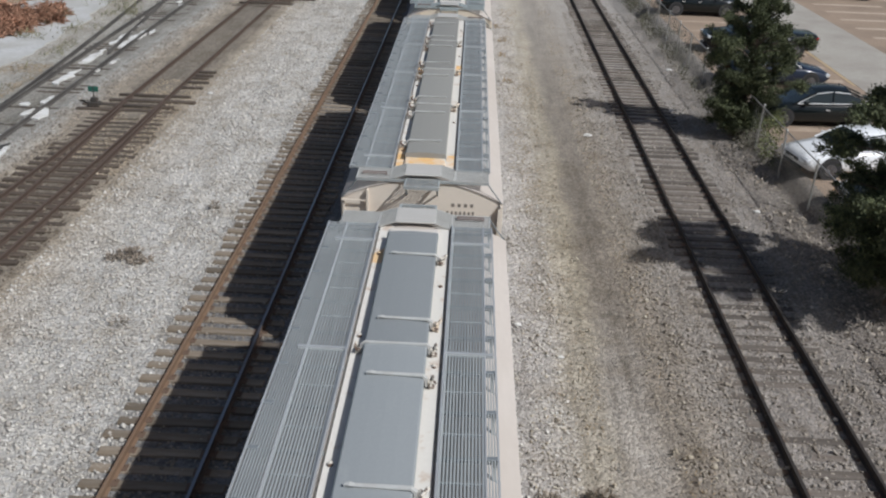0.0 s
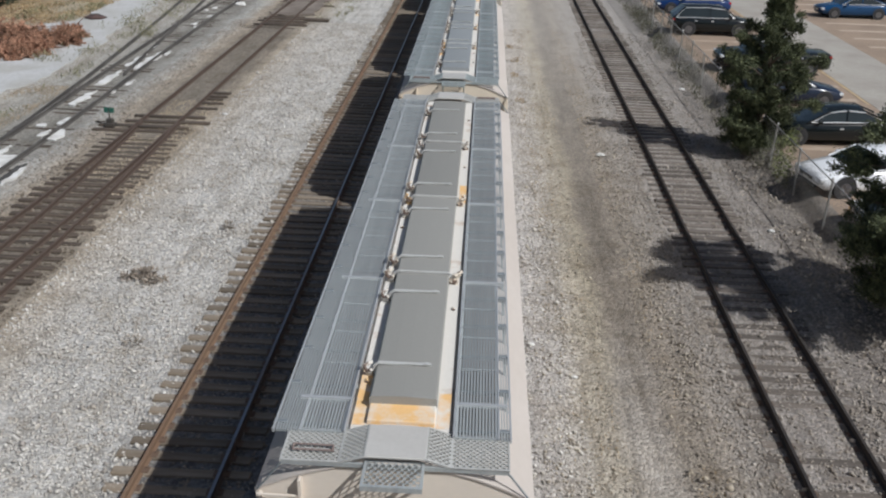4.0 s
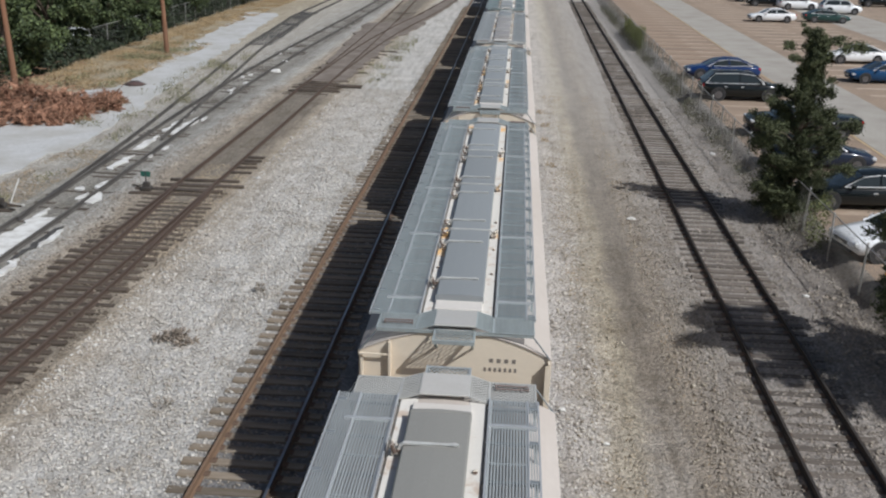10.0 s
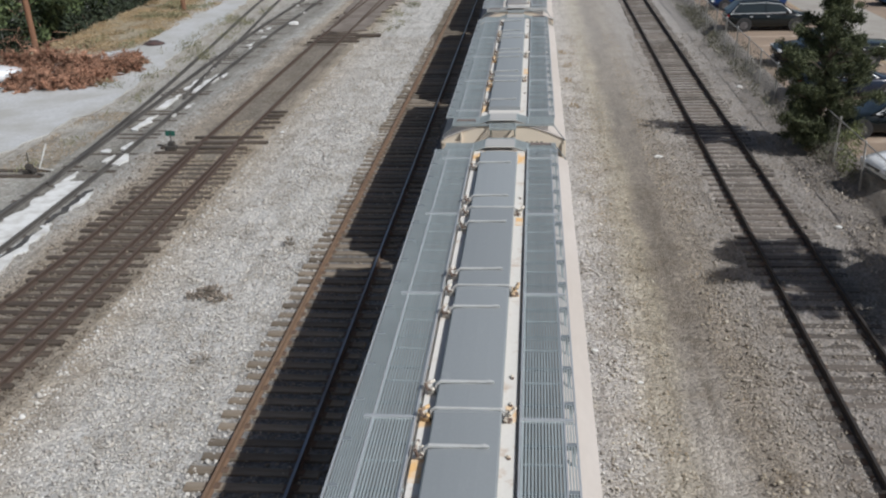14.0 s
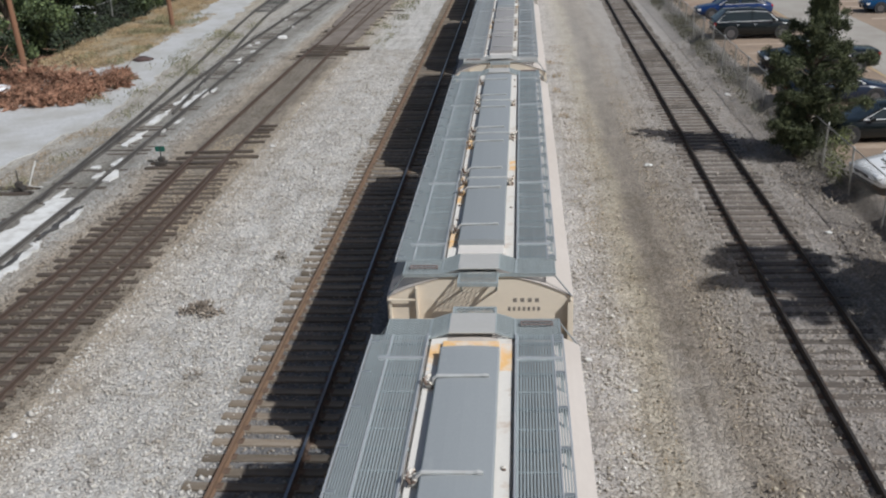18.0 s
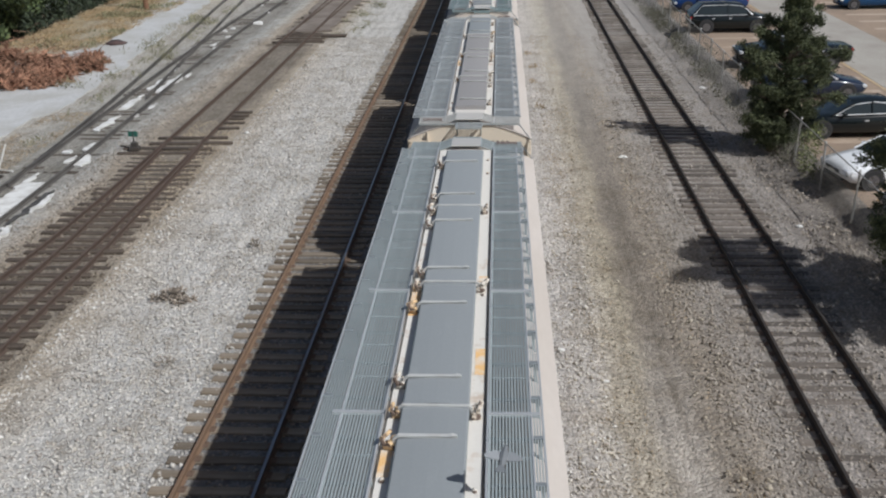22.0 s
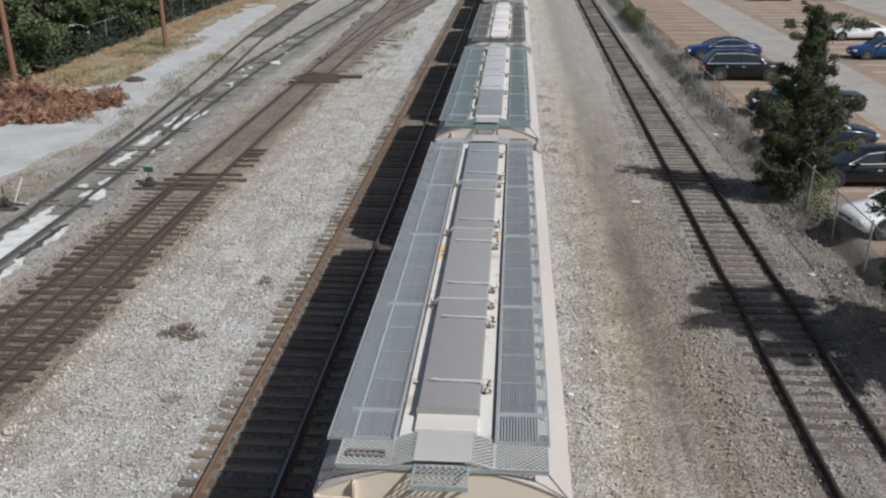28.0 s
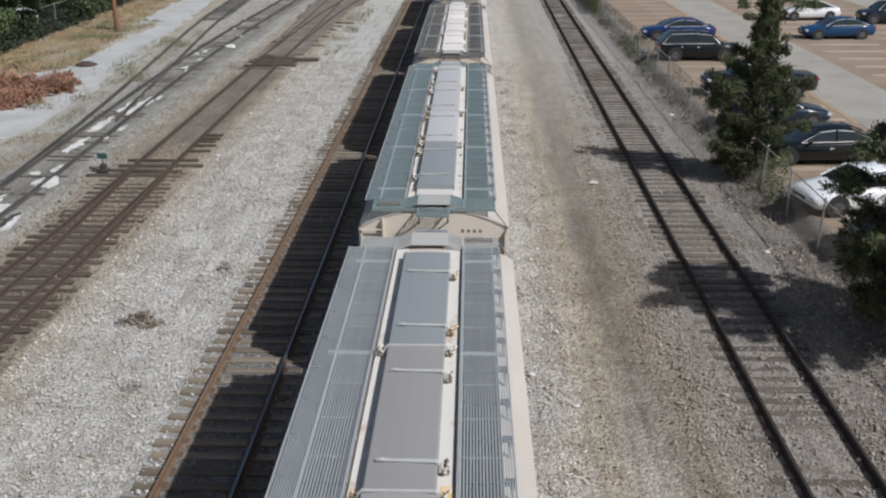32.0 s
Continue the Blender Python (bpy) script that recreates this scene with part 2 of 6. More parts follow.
dark_steel = plain("dark_oily_steel", (0.06, 0.055, 0.05), 0.7, 0.2, 0.3, 5, (0.12, 0.085, 0.06), 0.5, 0.2)
wheel_mat = plain("worn_wheel_steel", (0.17, 0.13, 0.11), 0.5, 0.6, 0.2, 5, (0.1, 0.06, 0.04), 0.6, 0.1)
letter_mat = plain("faded_black_stencil_paint", (0.19, 0.165, 0.145), 0.8, 0, 0.2, 9)


def coaming_material():
    """Cream paint, with patches of orange primer and brown rust of its own on each car."""
    m, nt, bsdf = nodes_of("cream_coaming_with_primer")
    tc = nt.nodes.new("ShaderNodeTexCoord")
    shift = nt.nodes.new("ShaderNodeVectorMath")
    shift.operation = "MULTIPLY_ADD"
    rnd = nt.nodes.new("ShaderNodeObjectInfo").outputs["Random"]
    join = nt.nodes.new("ShaderNodeCombineXYZ")
    for i in range(3):
        nt.links.new(rnd, join.inputs[i])
    nt.links.new(join.outputs[0], shift.inputs[0])
    shift.inputs[1].default_value = (40, 90, 10)
    nt.links.new(tc.outputs["Object"], shift.inputs[2])
    vec = shift.outputs[0]
    a, b, c = noise_tex(nt, vec, 0.62, 1, 0.3), noise_tex(nt, vec, 2.6, 4, 0.65), noise_tex(nt, vec, 20, 3)
    col = mix(nt, c, (0.60, 0.57, 0.52), (0.69, 0.66, 0.61))
    col = mix(nt, ramp(nt, b, [(0.56, 0.0), (0.68, 0.7)]), col, (0.46, 0.34, 0.25))
    col = mix(nt, ramp(nt, a, [(0.77, 0.0), (0.78, 0.8)]), col, (0.74, 0.47, 0.21))
    nt.links.new(col, bsdf.inputs["Base Color"])
    bsdf.inputs["Roughness"].default_value = 0.7
    return m


coaming_mat = coaming_material()


def latch_material():
    """Cast latches: cream paint chipped to brown rust, some still in primer."""
    m, nt, bsdf = nodes_of("chipped_latch_casting")
    rnd = nt.nodes.new("ShaderNodeObjectInfo").outputs["Random"]
    chips = ramp(nt, noise_tex(nt, coords(nt), 9.0, 3, 0.6), [(0.49, 0.0), (0.56, 1.0)])
    paint_col = ramp(nt, rnd, [(0.0, (0.62, 0.58, 0.52)), (0.55, (0.60, 0.55, 0.47)), (0.85, (0.60, 0.50, 0.39)), (0.95, (0.64, 0.43, 0.22))])
    nt.links.new(mix(nt, chips, paint_col, (0.13, 0.09, 0.07)), bsdf.inputs["Base Color"])
    bsdf.inputs["Roughness"].default_value = 0.75
    return m


latch_mat = latch_material()


def hatch_material(name, colour, scuff):
    m, nt, bsdf = nodes_of(name)
    vec = coords(nt, "Object", (1, 0.6, 1))
    rnd = nt.nodes.new("ShaderNodeObjectInfo").outputs["Random"]
    fine, broad = noise_tex(nt, vec, 30, 3), noise_tex(nt, vec, 1.5, 5, 0.7)
    col = mix(nt, fine, tuple(c * 0.93 for c in colour), tuple(c * 1.06 for c in colour))
    col = mix(nt, ramp(nt, broad, [(0.58, 0.0), (0.72, 0.35)]), col, scuff)
    col = mix(nt, 1.0, col, ramp(nt, rnd, [(0.0, 0.86), (1.0, 1.06)]), "MULTIPLY")
    nt.links.new(col, bsdf.inputs["Base Color"])
    bsdf.inputs["Roughness"].default_value = 0.62
    return m


hatch_grey = hatch_material("grey_fibreglass_cover", (0.26, 0.277, 0.284), (0.39, 0.40, 0.40))
hatch_warm = hatch_material("warm_grey_fibreglass_cover", (0.27, 0.264, 0.243), (0.37, 0.365, 0.345))
hatch_pale = hatch_material("pale_fibreglass_cover", (0.50, 0.49, 0.495), (0.45, 0.42, 0.40))
hatch_white = hatch_material("white_painted_cover", (0.78, 0.72, 0.68), (0.60, 0.53, 0.48))
dark_grate = plain("dark_weathered_grating", (0.22, 0.215, 0.20), 0.6, 0.4, 0.2, 5, (0.16, 0.13, 0.10), 0.5)


def foliage(name, colour, other, rough=0.55):
    m, nt, bsdf = nodes_of(name)
    rnd = nt.nodes.new("ShaderNodeNewGeometry").outputs["Random Per Island"]
    pos = coords(nt)
    col = mix(nt, rnd, colour, other)
    col = mix(nt, 1.0, col, ramp(nt, noise_tex(nt, pos, 0.9, 3), [(0.3, 0.6), (0.7, 1.25)]), "MULTIPLY")
    nt.links.new(col, bsdf.inputs["Base Color"])
    bsdf.inputs["Roughness"].default_value = rough
    if "Subsurface Weight" in bsdf.inputs:
        bsdf.inputs["Transmission Weight"].default_value = 0.0
    return m


conifer_mat = foliage("conifer_green", (0.036, 0.047, 0.025), (0.135, 0.152, 0.068), 0.85)
leaf_mat = foliage("broadleaf_green", (0.020, 0.034, 0.014), (0.125, 0.165, 0.06), 0.75)
# leaf green with the shade below the tree line put into its colour
shade_leaf_mat = foliage("shaded_thicket_green", (0.010, 0.018, 0.010), (0.045, 0.062, 0.03), 0.8)
shrub_mat = foliage("dusty_shrub_green", (0.065, 0.07, 0.045), (0.19, 0.175, 0.125), 0.85)
olive_weed_mat = foliage("olive_dry_weed", (0.12, 0.125, 0.065), (0.30, 0.275, 0.16), 0.85)
vine_mat = foliage("yellow_green_vine", (0.09, 0.11, 0.04), (0.215, 0.225, 0.09), 0.75)
dry_mat = foliage("dry_straw_grass", (0.27, 0.19, 0.105), (0.48, 0.36, 0.21), 0.9)
tan_mat = foliage("tan_dead_grass", (0.27, 0.215, 0.15), (0.42, 0.34, 0.245), 0.9)
dead_mat = foliage("dead_orange_brown_foliage", (0.10, 0.055, 0.036), (0.60, 0.33, 0.215), 0.9)
weed_mat = foliage("withered_grey_weed", (0.24, 0.205, 0.165), (0.50, 0.44, 0.37), 0.9)
bush_mat = foliage("dead_bush_brown", (0.17, 0.14, 0.112), (0.50, 0.425, 0.35), 0.9)
bark_mat = plain("rough_bark", (0.12, 0.088, 0.065), 0.95, 0, 0.4, 5, (0.07, 0.055, 0.045), 0.5, 0.6, (1, 1, 0.2))
pole_mat = plain("red_brown_pole_wood", (0.235, 0.115, 0.065), 0.9, 0, 0.25, 4, (0.12, 0.075, 0.05), 0.5, 0.3, (3, 3, 0.2))
fence_mat = plain("galvanized_fence_steel", (0.40, 0.40, 0.385), 0.5, 0.6, 0.15, 6, (0.26, 0.22, 0.18), 0.4)
wire_mat = plain("dull_weathered_wire", (0.14, 0.135, 0.125), 0.7, 0.3, 0.15, 6)
tyre_mat = plain("black_tyre_rubber", (0.025, 0.025, 0.026), 0.85, 0, 0.2, 10)
rim_mat = plain("alloy_rim", (0.22, 0.22, 0.23), 0.35, 0.8, 0.08, 8)
chrome_mat = plain("bright_trim", (0.80, 0.80, 0.81), 0.4, 0.5, 0.03, 8, bump=0)
lamp_mat = plain("clear_lamp_lens", (0.72, 0.74, 0.76), 0.12, 0.3, 0.05, 8, bump=0)
amber_mat = plain("amber_lamp_lens", (0.85, 0.42, 0.03), 0.2, 0, 0.05, 8, bump=0)
red_lamp_mat = plain("red_lamp_lens", (0.45, 0.02, 0.02), 0.2, 0, 0.05, 8, bump=0)
plastic_mat = plain("black_trim_plastic", (0.03, 0.03, 0.032), 0.55, 0, 0.2, 8)
green_mat = plain("green_signal_paint", (0.015, 0.10, 0.075), 0.5, 0, 0.2, 8)
white_paint = plain("chipped_white_paint", (0.70, 0.70, 0.67), 0.6, 0, 0.1, 8, (0.4, 0.33, 0.28), 0.4)


def glass_material():
    m, nt, bsdf = nodes_of("tinted_car_glass")
    bsdf.inputs["Base Color"].default_value = (0.016, 0.023, 0.024, 1)
    bsdf.inputs["Roughness"].default_value = 0.052
    bsdf.inputs["Coat Weight"].default_value = 0.6
    return m


def paint(name, colour):
    m, nt, bsdf = nodes_of(name)
    vec = coords(nt)
    col = mix(nt, ramp(nt, noise_tex(nt, vec, 1.4, 5), [(0.45, 0.0), (0.75, 0.25)]), colour, tuple(c * 0.8 + 0.012 for c in colour))
    nt.links.new(col, bsdf.inputs["Base Color"])
    bsdf.inputs["Roughness"].default_value = 0.2
    bsdf.inputs["Specular IOR Level"].default_value = 0.3
    bsdf.inputs["Coat Weight"].default_value = 0.4
    bsdf.inputs["Coat Roughness"].default_value = 0.052
    return m


glass_mat = glass_material()
PAINTS = {"white": paint("white_car_paint", (0.80, 0.81, 0.82)), "black": paint("black_car_paint", (0.006, 0.009, 0.010)),
          "blue": paint("deep_blue_car_paint", (0.007, 0.028, 0.105)), "teal": paint("bright_blue_car_paint", (0.007, 0.05, 0.13)),
          "green": paint("dark_green_car_paint", (0.02, 0.055, 0.05)), "silver": paint("silver_car_paint", (0.45, 0.46, 0.46)),
          "red": paint("red_car_paint", (0.28, 0.015, 0.02)), "navy": paint("dark_navy_car_paint", (0.012, 0.02, 0.04))}


# ---- mesh helpers ----
def part(name, bm, material, parent=None, label=""):
    """Links a bmesh as one mesh object under a thing or a part."""
    me = bpy.data.meshes.new(name)
    bm.normal_update()
    bm.to_mesh(me)
    bm.free()
    for m in material if isinstance(material, (list, tuple)) else [material]:
        me.materials.append(m)
    ob = new(name, me)
    ob.parent = parent
    return tagged(ob, label)


def again(ob, name, m, parent=None):
    """One more object on the same mesh."""
    o = new(name, ob.data)
    o.parent = parent or ob.parent
    o.matrix_basis = m
    return o


def empty(name, m=None):
    ob = new(name)
    ob.empty_display_size = 0.3
    if m is not None:
        ob.matrix_basis = m
    return ob


def box(bm, x0, x1, y0, y1, z0, z1, bevel=0.0):
    r = bmesh.ops.create_cube(bm, size=1, matrix=Matrix.Translation(((x0 + x1) / 2, (y0 + y1) / 2, (z0 + z1) / 2)) @ Matrix.Diagonal((x1 - x0, y1 - y0, z1 - z0, 1)))
    if bevel:
        es = list({e for v in r["verts"] for e in v.link_edges})
        bmesh.ops.bevel(bm, geom=es, offset=bevel, segments=1, affect="EDGES")


def boxed(*spans, bevel=0.0):
    bm = bmesh.new()
    for s in spans:
        box(bm, *s, bevel=bevel)
    return bm


def rod(bm, a, b, ra, rb=None, sides=8):
    a, b = Vector(a), Vector(b)
    way = b - a
    bmesh.ops.create_cone(bm, cap_ends=True, segments=sides, radius1=ra, radius2=ra if rb is None else rb, depth=way.length,
                          matrix=Matrix.Translation((a + b) / 2) @ way.to_track_quat("Z", "Y").to_matrix().to_4x4())


def loft(bm, rings, closed=True, caps=True, material=0):
    """Skins rings of equal count."""
    vs = [[bm.verts.new(p) for p in r] for r in rings]
    n = len(rings[0])
    for r0, r1 in zip(vs, vs[1:]):
        for i in range(n if closed else n - 1):
            f = bm.faces.new((r0[i], r0[(i + 1) % n], r1[(i + 1) % n], r1[i]))
            f.material_index = material
    if caps and closed:
        bm.faces.new(vs[0][::-1]).material_index = material
        bm.faces.new(vs[-1]).material_index = material
    return vs


def fix(bm):
    bmesh.ops.recalc_face_normals(bm, faces=bm.faces[:])
    return bm


def raw_mesh(name, verts, faces, material, parent=None, label="", smooth=False):
    """A mesh from arrays: verts (n, 3), faces (m, k)."""
    me = bpy.data.meshes.new(name)
    verts, faces = np.asarray(verts, np.float32), np.asarray(faces, np.int32)
    k = faces.shape[1]
    me.vertices.add(len(verts))
    me.vertices.foreach_set("co", verts.ravel())
    me.loops.add(faces.size)
    me.loops.foreach_set("vertex_index", faces.ravel())
    me.polygons.add(len(faces))
    me.polygons.foreach_set("loop_start", np.arange(0, faces.size, k, dtype=np.int32))
    me.update(calc_edges=True)
    me.materials.append(material)
    ob = new(name, me)
    ob.parent = parent
    return tagged(ob, label)


def blades(centres, size, seed, upright=0.0, slim=0.45):
    """Small leaf-like quads round the centres, turned at random. Returns verts and faces."""
    rng = np.random.default_rng(seed)
    n = len(centres)
    u = rng.normal(size=(n, 3))
    u[:, 2] = u[:, 2] * (1 - upright) + upright * 2.2
    u /= np.linalg.norm(u, axis=1)[:, None]
    w = np.cross(u, rng.normal(size=(n, 3)))
    w /= np.linalg.norm(w, axis=1)[:, None]
    s = (size * rng.uniform(0.6, 1.4, n))[:, None]
    a, b = u * s * 0.5, w * s * slim * 0.5
    v = np.stack([centres - a, centres + b * 1.0, centres + a, centres - b], 1).reshape(-1, 3)
    f = np.arange(4 * n).reshape(n, 4)
    return v, f


def scatter_blob(rng, centre, radius, n):
    """n points in a lumpy ball, denser to its skin."""
    d = rng.normal(size=(n, 3))
    d /= np.linalg.norm(d, axis=1)[:, None]
    r = rng.uniform(0.35, 1.0, n) ** 0.5
    return np.asarray(centre) + d * r[:, None] * np.asarray(radius)


def sticks(n, rng, centre, spread, length, thick):
    """Thin tapering three-sided sticks thrown into a heap."""
    c = np.asarray(centre) + rng.normal(size=(n, 3)) * spread
    c[:, 2] = np.abs(c[:, 2])
    u = rng.normal(size=(n, 3)) * (1, 1, 0.45)
    u /= np.linalg.norm(u, axis=1)[:, None]
    ln = length * rng.uniform(0.4, 1.3, n)[:, None]
    p = np.cross(u, (0.3, 0.2, 1.0))
    p /= np.linalg.norm(p, axis=1)[:, None]
    q = np.cross(u, p)
    rings = [c - u * ln / 2 + (p * np.cos(a) + q * np.sin(a)) * thick for a in (0, 2.1, 4.2)] + [c + u * ln / 2]
    v = np.stack(rings, 1).reshape(-1, 3)
    k = np.arange(n)[:, None, None] * 4
    f = (np.array([[0, 1, 3], [1, 2, 3], [2, 0, 3]])[None] + k).reshape(-1, 3)
    v[:, 2] = np.maximum(v[:, 2], 0.02)
    return v, f


# ---- ground ----
def steps(*spans):
    out = []
    for a, b, d in spans:
        out += list(np.arange(a, b, d))
    return np.array(out + [spans[-1][1]])


def make_ground():
    xs = steps((-2000, -200, 300), (-200, -40, 16), (-40, -16, 1.5), (-16, 18, 0.3), (18, 60, 2.5), (60, 200, 20), (200, 2000, 300))
    ys = steps((-2000, -200, 300), (-200, -10, 19), (-10, 60, 0.5), (60, 140, 2), (140, 400, 20), (400, 2400, 250))
    gx, gy = np.meshgrid(xs, ys)
    gz = np.zeros_like(gx)
    near = (gx > -15) & (gx < 16) & (gy > -8) & (gy < 130)
    lump = np.array([noise.noise((x * 0.9, y * 0.55, 0)) + 0.5 * noise.noise((x * 2.3, y * 2.1, 3)) for x, y in zip(gx[near], gy[near])])
    gz[near] = lump * 0.03
    gz[near] -= 0.10 * np.exp(-((gx[near] - 8.2) / 0.8) ** 2)          # worn lane beside the train
    v = np.stack([gx, gy, gz], -1).reshape(-1, 3)
    nx, ny = len(xs), len(ys)
    i = (np.arange(ny - 1)[:, None] * nx + np.arange(nx - 1)[None]).ravel()
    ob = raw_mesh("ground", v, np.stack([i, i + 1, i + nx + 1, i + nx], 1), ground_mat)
    for p in ob.data.polygons:
        p.use_smooth = True
    tagged(ob, "rail yard ground of pale crushed stone, brown dirt and dust", "ground", kind="structure")


make_ground()


def stones(name, material, spans, per_m2, size, seed, label):
    """Loose stones, each a lumpy block, on strips (x0, x1, y0, y1)."""
    rng = np.random.default_rng(seed)
    pts = []
    for x0, x1, y0, y1 in spans:
        n = int((x1 - x0) * (y1 - y0) * per_m2)
        y = y0 + (y1 - y0) * rng.uniform(0, 1, n) ** 1.35
        pts.append(np.stack([rng.uniform(x0, x1, n), y, np.zeros(n)], 1))
    c = np.concatenate(pts)
    n = len(c)
    s = size * rng.lognormal(0, 0.35, n)
    base = np.array([[1, 0, 0], [0, 1, 0], [-1, 0, 0], [0, -1, 0], [0, 0, 0.8], [0, 0, -0.5]], float)
    v = base[None] * rng.uniform(0.6, 1.15, (n, 6, 1))
    a = rng.uniform(0, 6.3, n)
    ca, sa = np.cos(a), np.sin(a)
    vx, vy = v[..., 0] * ca[:, None] - v[..., 1] * sa[:, None], v[..., 0] * sa[:, None] + v[..., 1] * ca[:, None] * 0.8
    v = np.stack([vx, vy, v[..., 2] + rng.uniform(0.1, 0.5, n)[:, None] + rng.normal(0, 0.3, (n, 1)) * v[..., 0]], -1) * s[:, None, None] + c[:, None]
    tri = np.array([[0, 1, 4], [1, 2, 4], [2, 3, 4], [3, 0, 4], [1, 0, 5], [2, 1, 5], [3, 2, 5], [0, 3, 5]])
    f = (tri[None] + (np.arange(n) * 6)[:, None, None]).reshape(-1, 3)
    tagged(raw_mesh(name, v.reshape(-1, 3), f, material), label, "gravel", kind="stuff")


stones("limestone_gravel", white_stone_mat, [(-6.6, -2.0, 8, 60), (-2.0, -1.6, 8, 60)], 135, 0.034, 3, "loose pale grey crushed limestone lying between the tracks")
stones("roadside_gravel", white_stone_mat, [(5.2, 6.9, 8, 60)], 90, 0.031, 8, "loose pale stones beside the train")
stones("track_gravel", grey_stone_mat, [(12.6, 15.1, 10, 60), (9.7, 10.4, 8, 50), (-11.4, -10.0, 18, 60)], 80, 0.033, 4, "loose grey ballast stones beside the tracks")
stones("lane_gravel", lane_stone_mat, [(6.0, 7.7, 8, 46), (8.6, 9.8, 8, 46)], 42, 0.029, 6, "sparse tan stones beside the worn lane")
stones("bed_gravel", brown_stone_mat, [(10.2, 12.9, 10, 60), (-1.6, 0.6, 8, 50), (9.0, 10.3, 8, 40)], 80, 0.031, 5, "brownish ballast stones filled in between the ties")


stones("tan_grit", grit_mat, [(-9.1, -7.85, 29.5, 35.5), (-9.0, -7.9, 37.5, 40), (-7.6, -6.8, 28, 40)], 330, 0.019, 9, "pale tan grit caught between the rails")
stones("yard_gravel", yard_stone_mat, [(-10.4, -6.7, 14, 32)], 70, 0.036, 7, "dark brown ballast and grit between old ties")


# ---- tracks ----
RAIL = [(-0.07, 0.0), (0.07, 0.0), (0.07, 0.012), (0.012, 0.03), (0.010, 0.115), (0.036, 0.125), (0.037, 0.155), (0.030, 0.165), (-0.030, 0.165), (-0.037, 0.155), (-0.036, 0.125), (-0.010, 0.115), (-0.012, 0.03), (-0.07, 0.012)]


def rail(parent, line, z=0.015, side=None):
    """A rolled rail along a line of (x, y), polished on its head."""
    bm = bmesh.new()
    rings = [[(x + px, y, z + pz) for px, pz in RAIL] for x, y in line]
    loft(bm, rings)
    fix(bm)
    for f in bm.faces:
        f.material_index = 1 if f.normal.z > 0.9 and f.calc_center_median().z > z + 0.15 else 0
    return part("rail", bm, [side or rail_side_mat, rail_top_mat if side is None else side], parent)


def spline(points, step=3.0):
    """Points (x, y) along a smooth line through a few given ones, y rising."""
    ys = np.arange(points[0][1], points[-1][1] + 0.01, step)
    px, py = [p[0] for p in points], [p[1] for p in points]
    xs = np.interp(ys, py, px)
    for _ in range(3):
        xs[1:-1] = (xs[:-2] + 2 * xs[1:-1] + xs[2:]) / 4
    return list(zip(xs, ys))


def track(name, label, rails, centre, y0, y1, spacing=0.5, tie_z=0.03, wood=tie_mat, tie_len=2.55, seed=1, steel=None, plates=(), rail_z=0.015, stray=0.07):
    top = empty(name)
    tagged(top, label, "railway track", kind="structure")
    for k, line in enumerate(rails):
        rail(top, line, rail_z, steel[k] if isinstance(steel, (list, tuple)) else steel)
    rng = random.Random(seed)
    bm = boxed((-tie_len / 2, tie_len / 2, -0.11, 0.11, -0.15, 0.0), bevel=0.012)
    for v in bm.verts:
        v.co += Vector((0.05 * noise.noise(v.co * 9), 0.012 * noise.noise(v.co * 7 + Vector((3, 0, 0))), 0))
    first, y, count = None, y0, 0
    plate_ob = None
    while y < y1:
        m = pose(centre(y) + rng.uniform(-stray, stray), y, (tie_z(y) if callable(tie_z) else tie_z) + rng.uniform(-0.025, 0.015), 0, rng.uniform(-0.5, 0.5), rng.uniform(-1.2, 1.2))
        if first is None:
            first = part("tie", bm, wood, top)
            first.matrix_basis = m
        else:
            again(first, "tie", m, top)
        for x in plates:
            if y < 48:
                mm = pose(x(y) if callable(x) else x, y, m.translation.z + 0.012)
                if plate_ob is None:
                    plate_ob = part("tie_plate", boxed((-0.15, 0.15, -0.09, 0.09, -0.012, 0.006), (-0.10, -0.075, -0.06, -0.035, 0.0, 0.03), (0.075, 0.10, 0.035, 0.06, 0.0, 0.03)), plate_mat, top)
                    plate_ob.matrix_basis = mm
                else:
                    again(plate_ob, "tie_plate", mm, top)
        y += spacing * rng.uniform(0.93, 1.07)
        count += 1
    return top


def straight(x, slope=0.0, y0=-12, y1=190):
    return [(x + slope * y0, y0), (x + slope * y1, y1)]


track("track_1", "shaded yard track with rusty rails on dark timber ties", [straight(-1.505), straight(0.0)], lambda y: -0.80, -6, 118, 0.5, lambda y: 0.062 + 0.02 * noise.noise((y * 1.3, 5.0, 0)), tie_mat, 2.6, 11, [sun_rail_mat, None], (-1.505, 0.0), 0.045)
track("track_2", "track that carries the freight train, hidden below it", [straight(TRAIN_X - 0.7525), straight(TRAIN_X + 0.7525)], lambda y: TRAIN_X, -6, 60, 0.6, 0.02, tie_mat, 2.55, 12)
track("track_3", "rusty track with half-buried brown ties beside the fence", [straight(10.74, 0.0076), straight(12.245, 0.0076)], lambda y: 11.49 + 0.0076 * y, 6, 130, 0.52, lambda y: (0.012 if y < 17 else 0.012 + 0.03 * min(1, (y - 17) / 8)) + 0.03 * noise.noise((y * 0.9, 1.0, 0)), grey_tie_mat, 2.5, 13, dark_rail_mat, (lambda y: 10.74 + 0.0076 * y, lambda y: 12.245 + 0.0076 * y), 0.035)
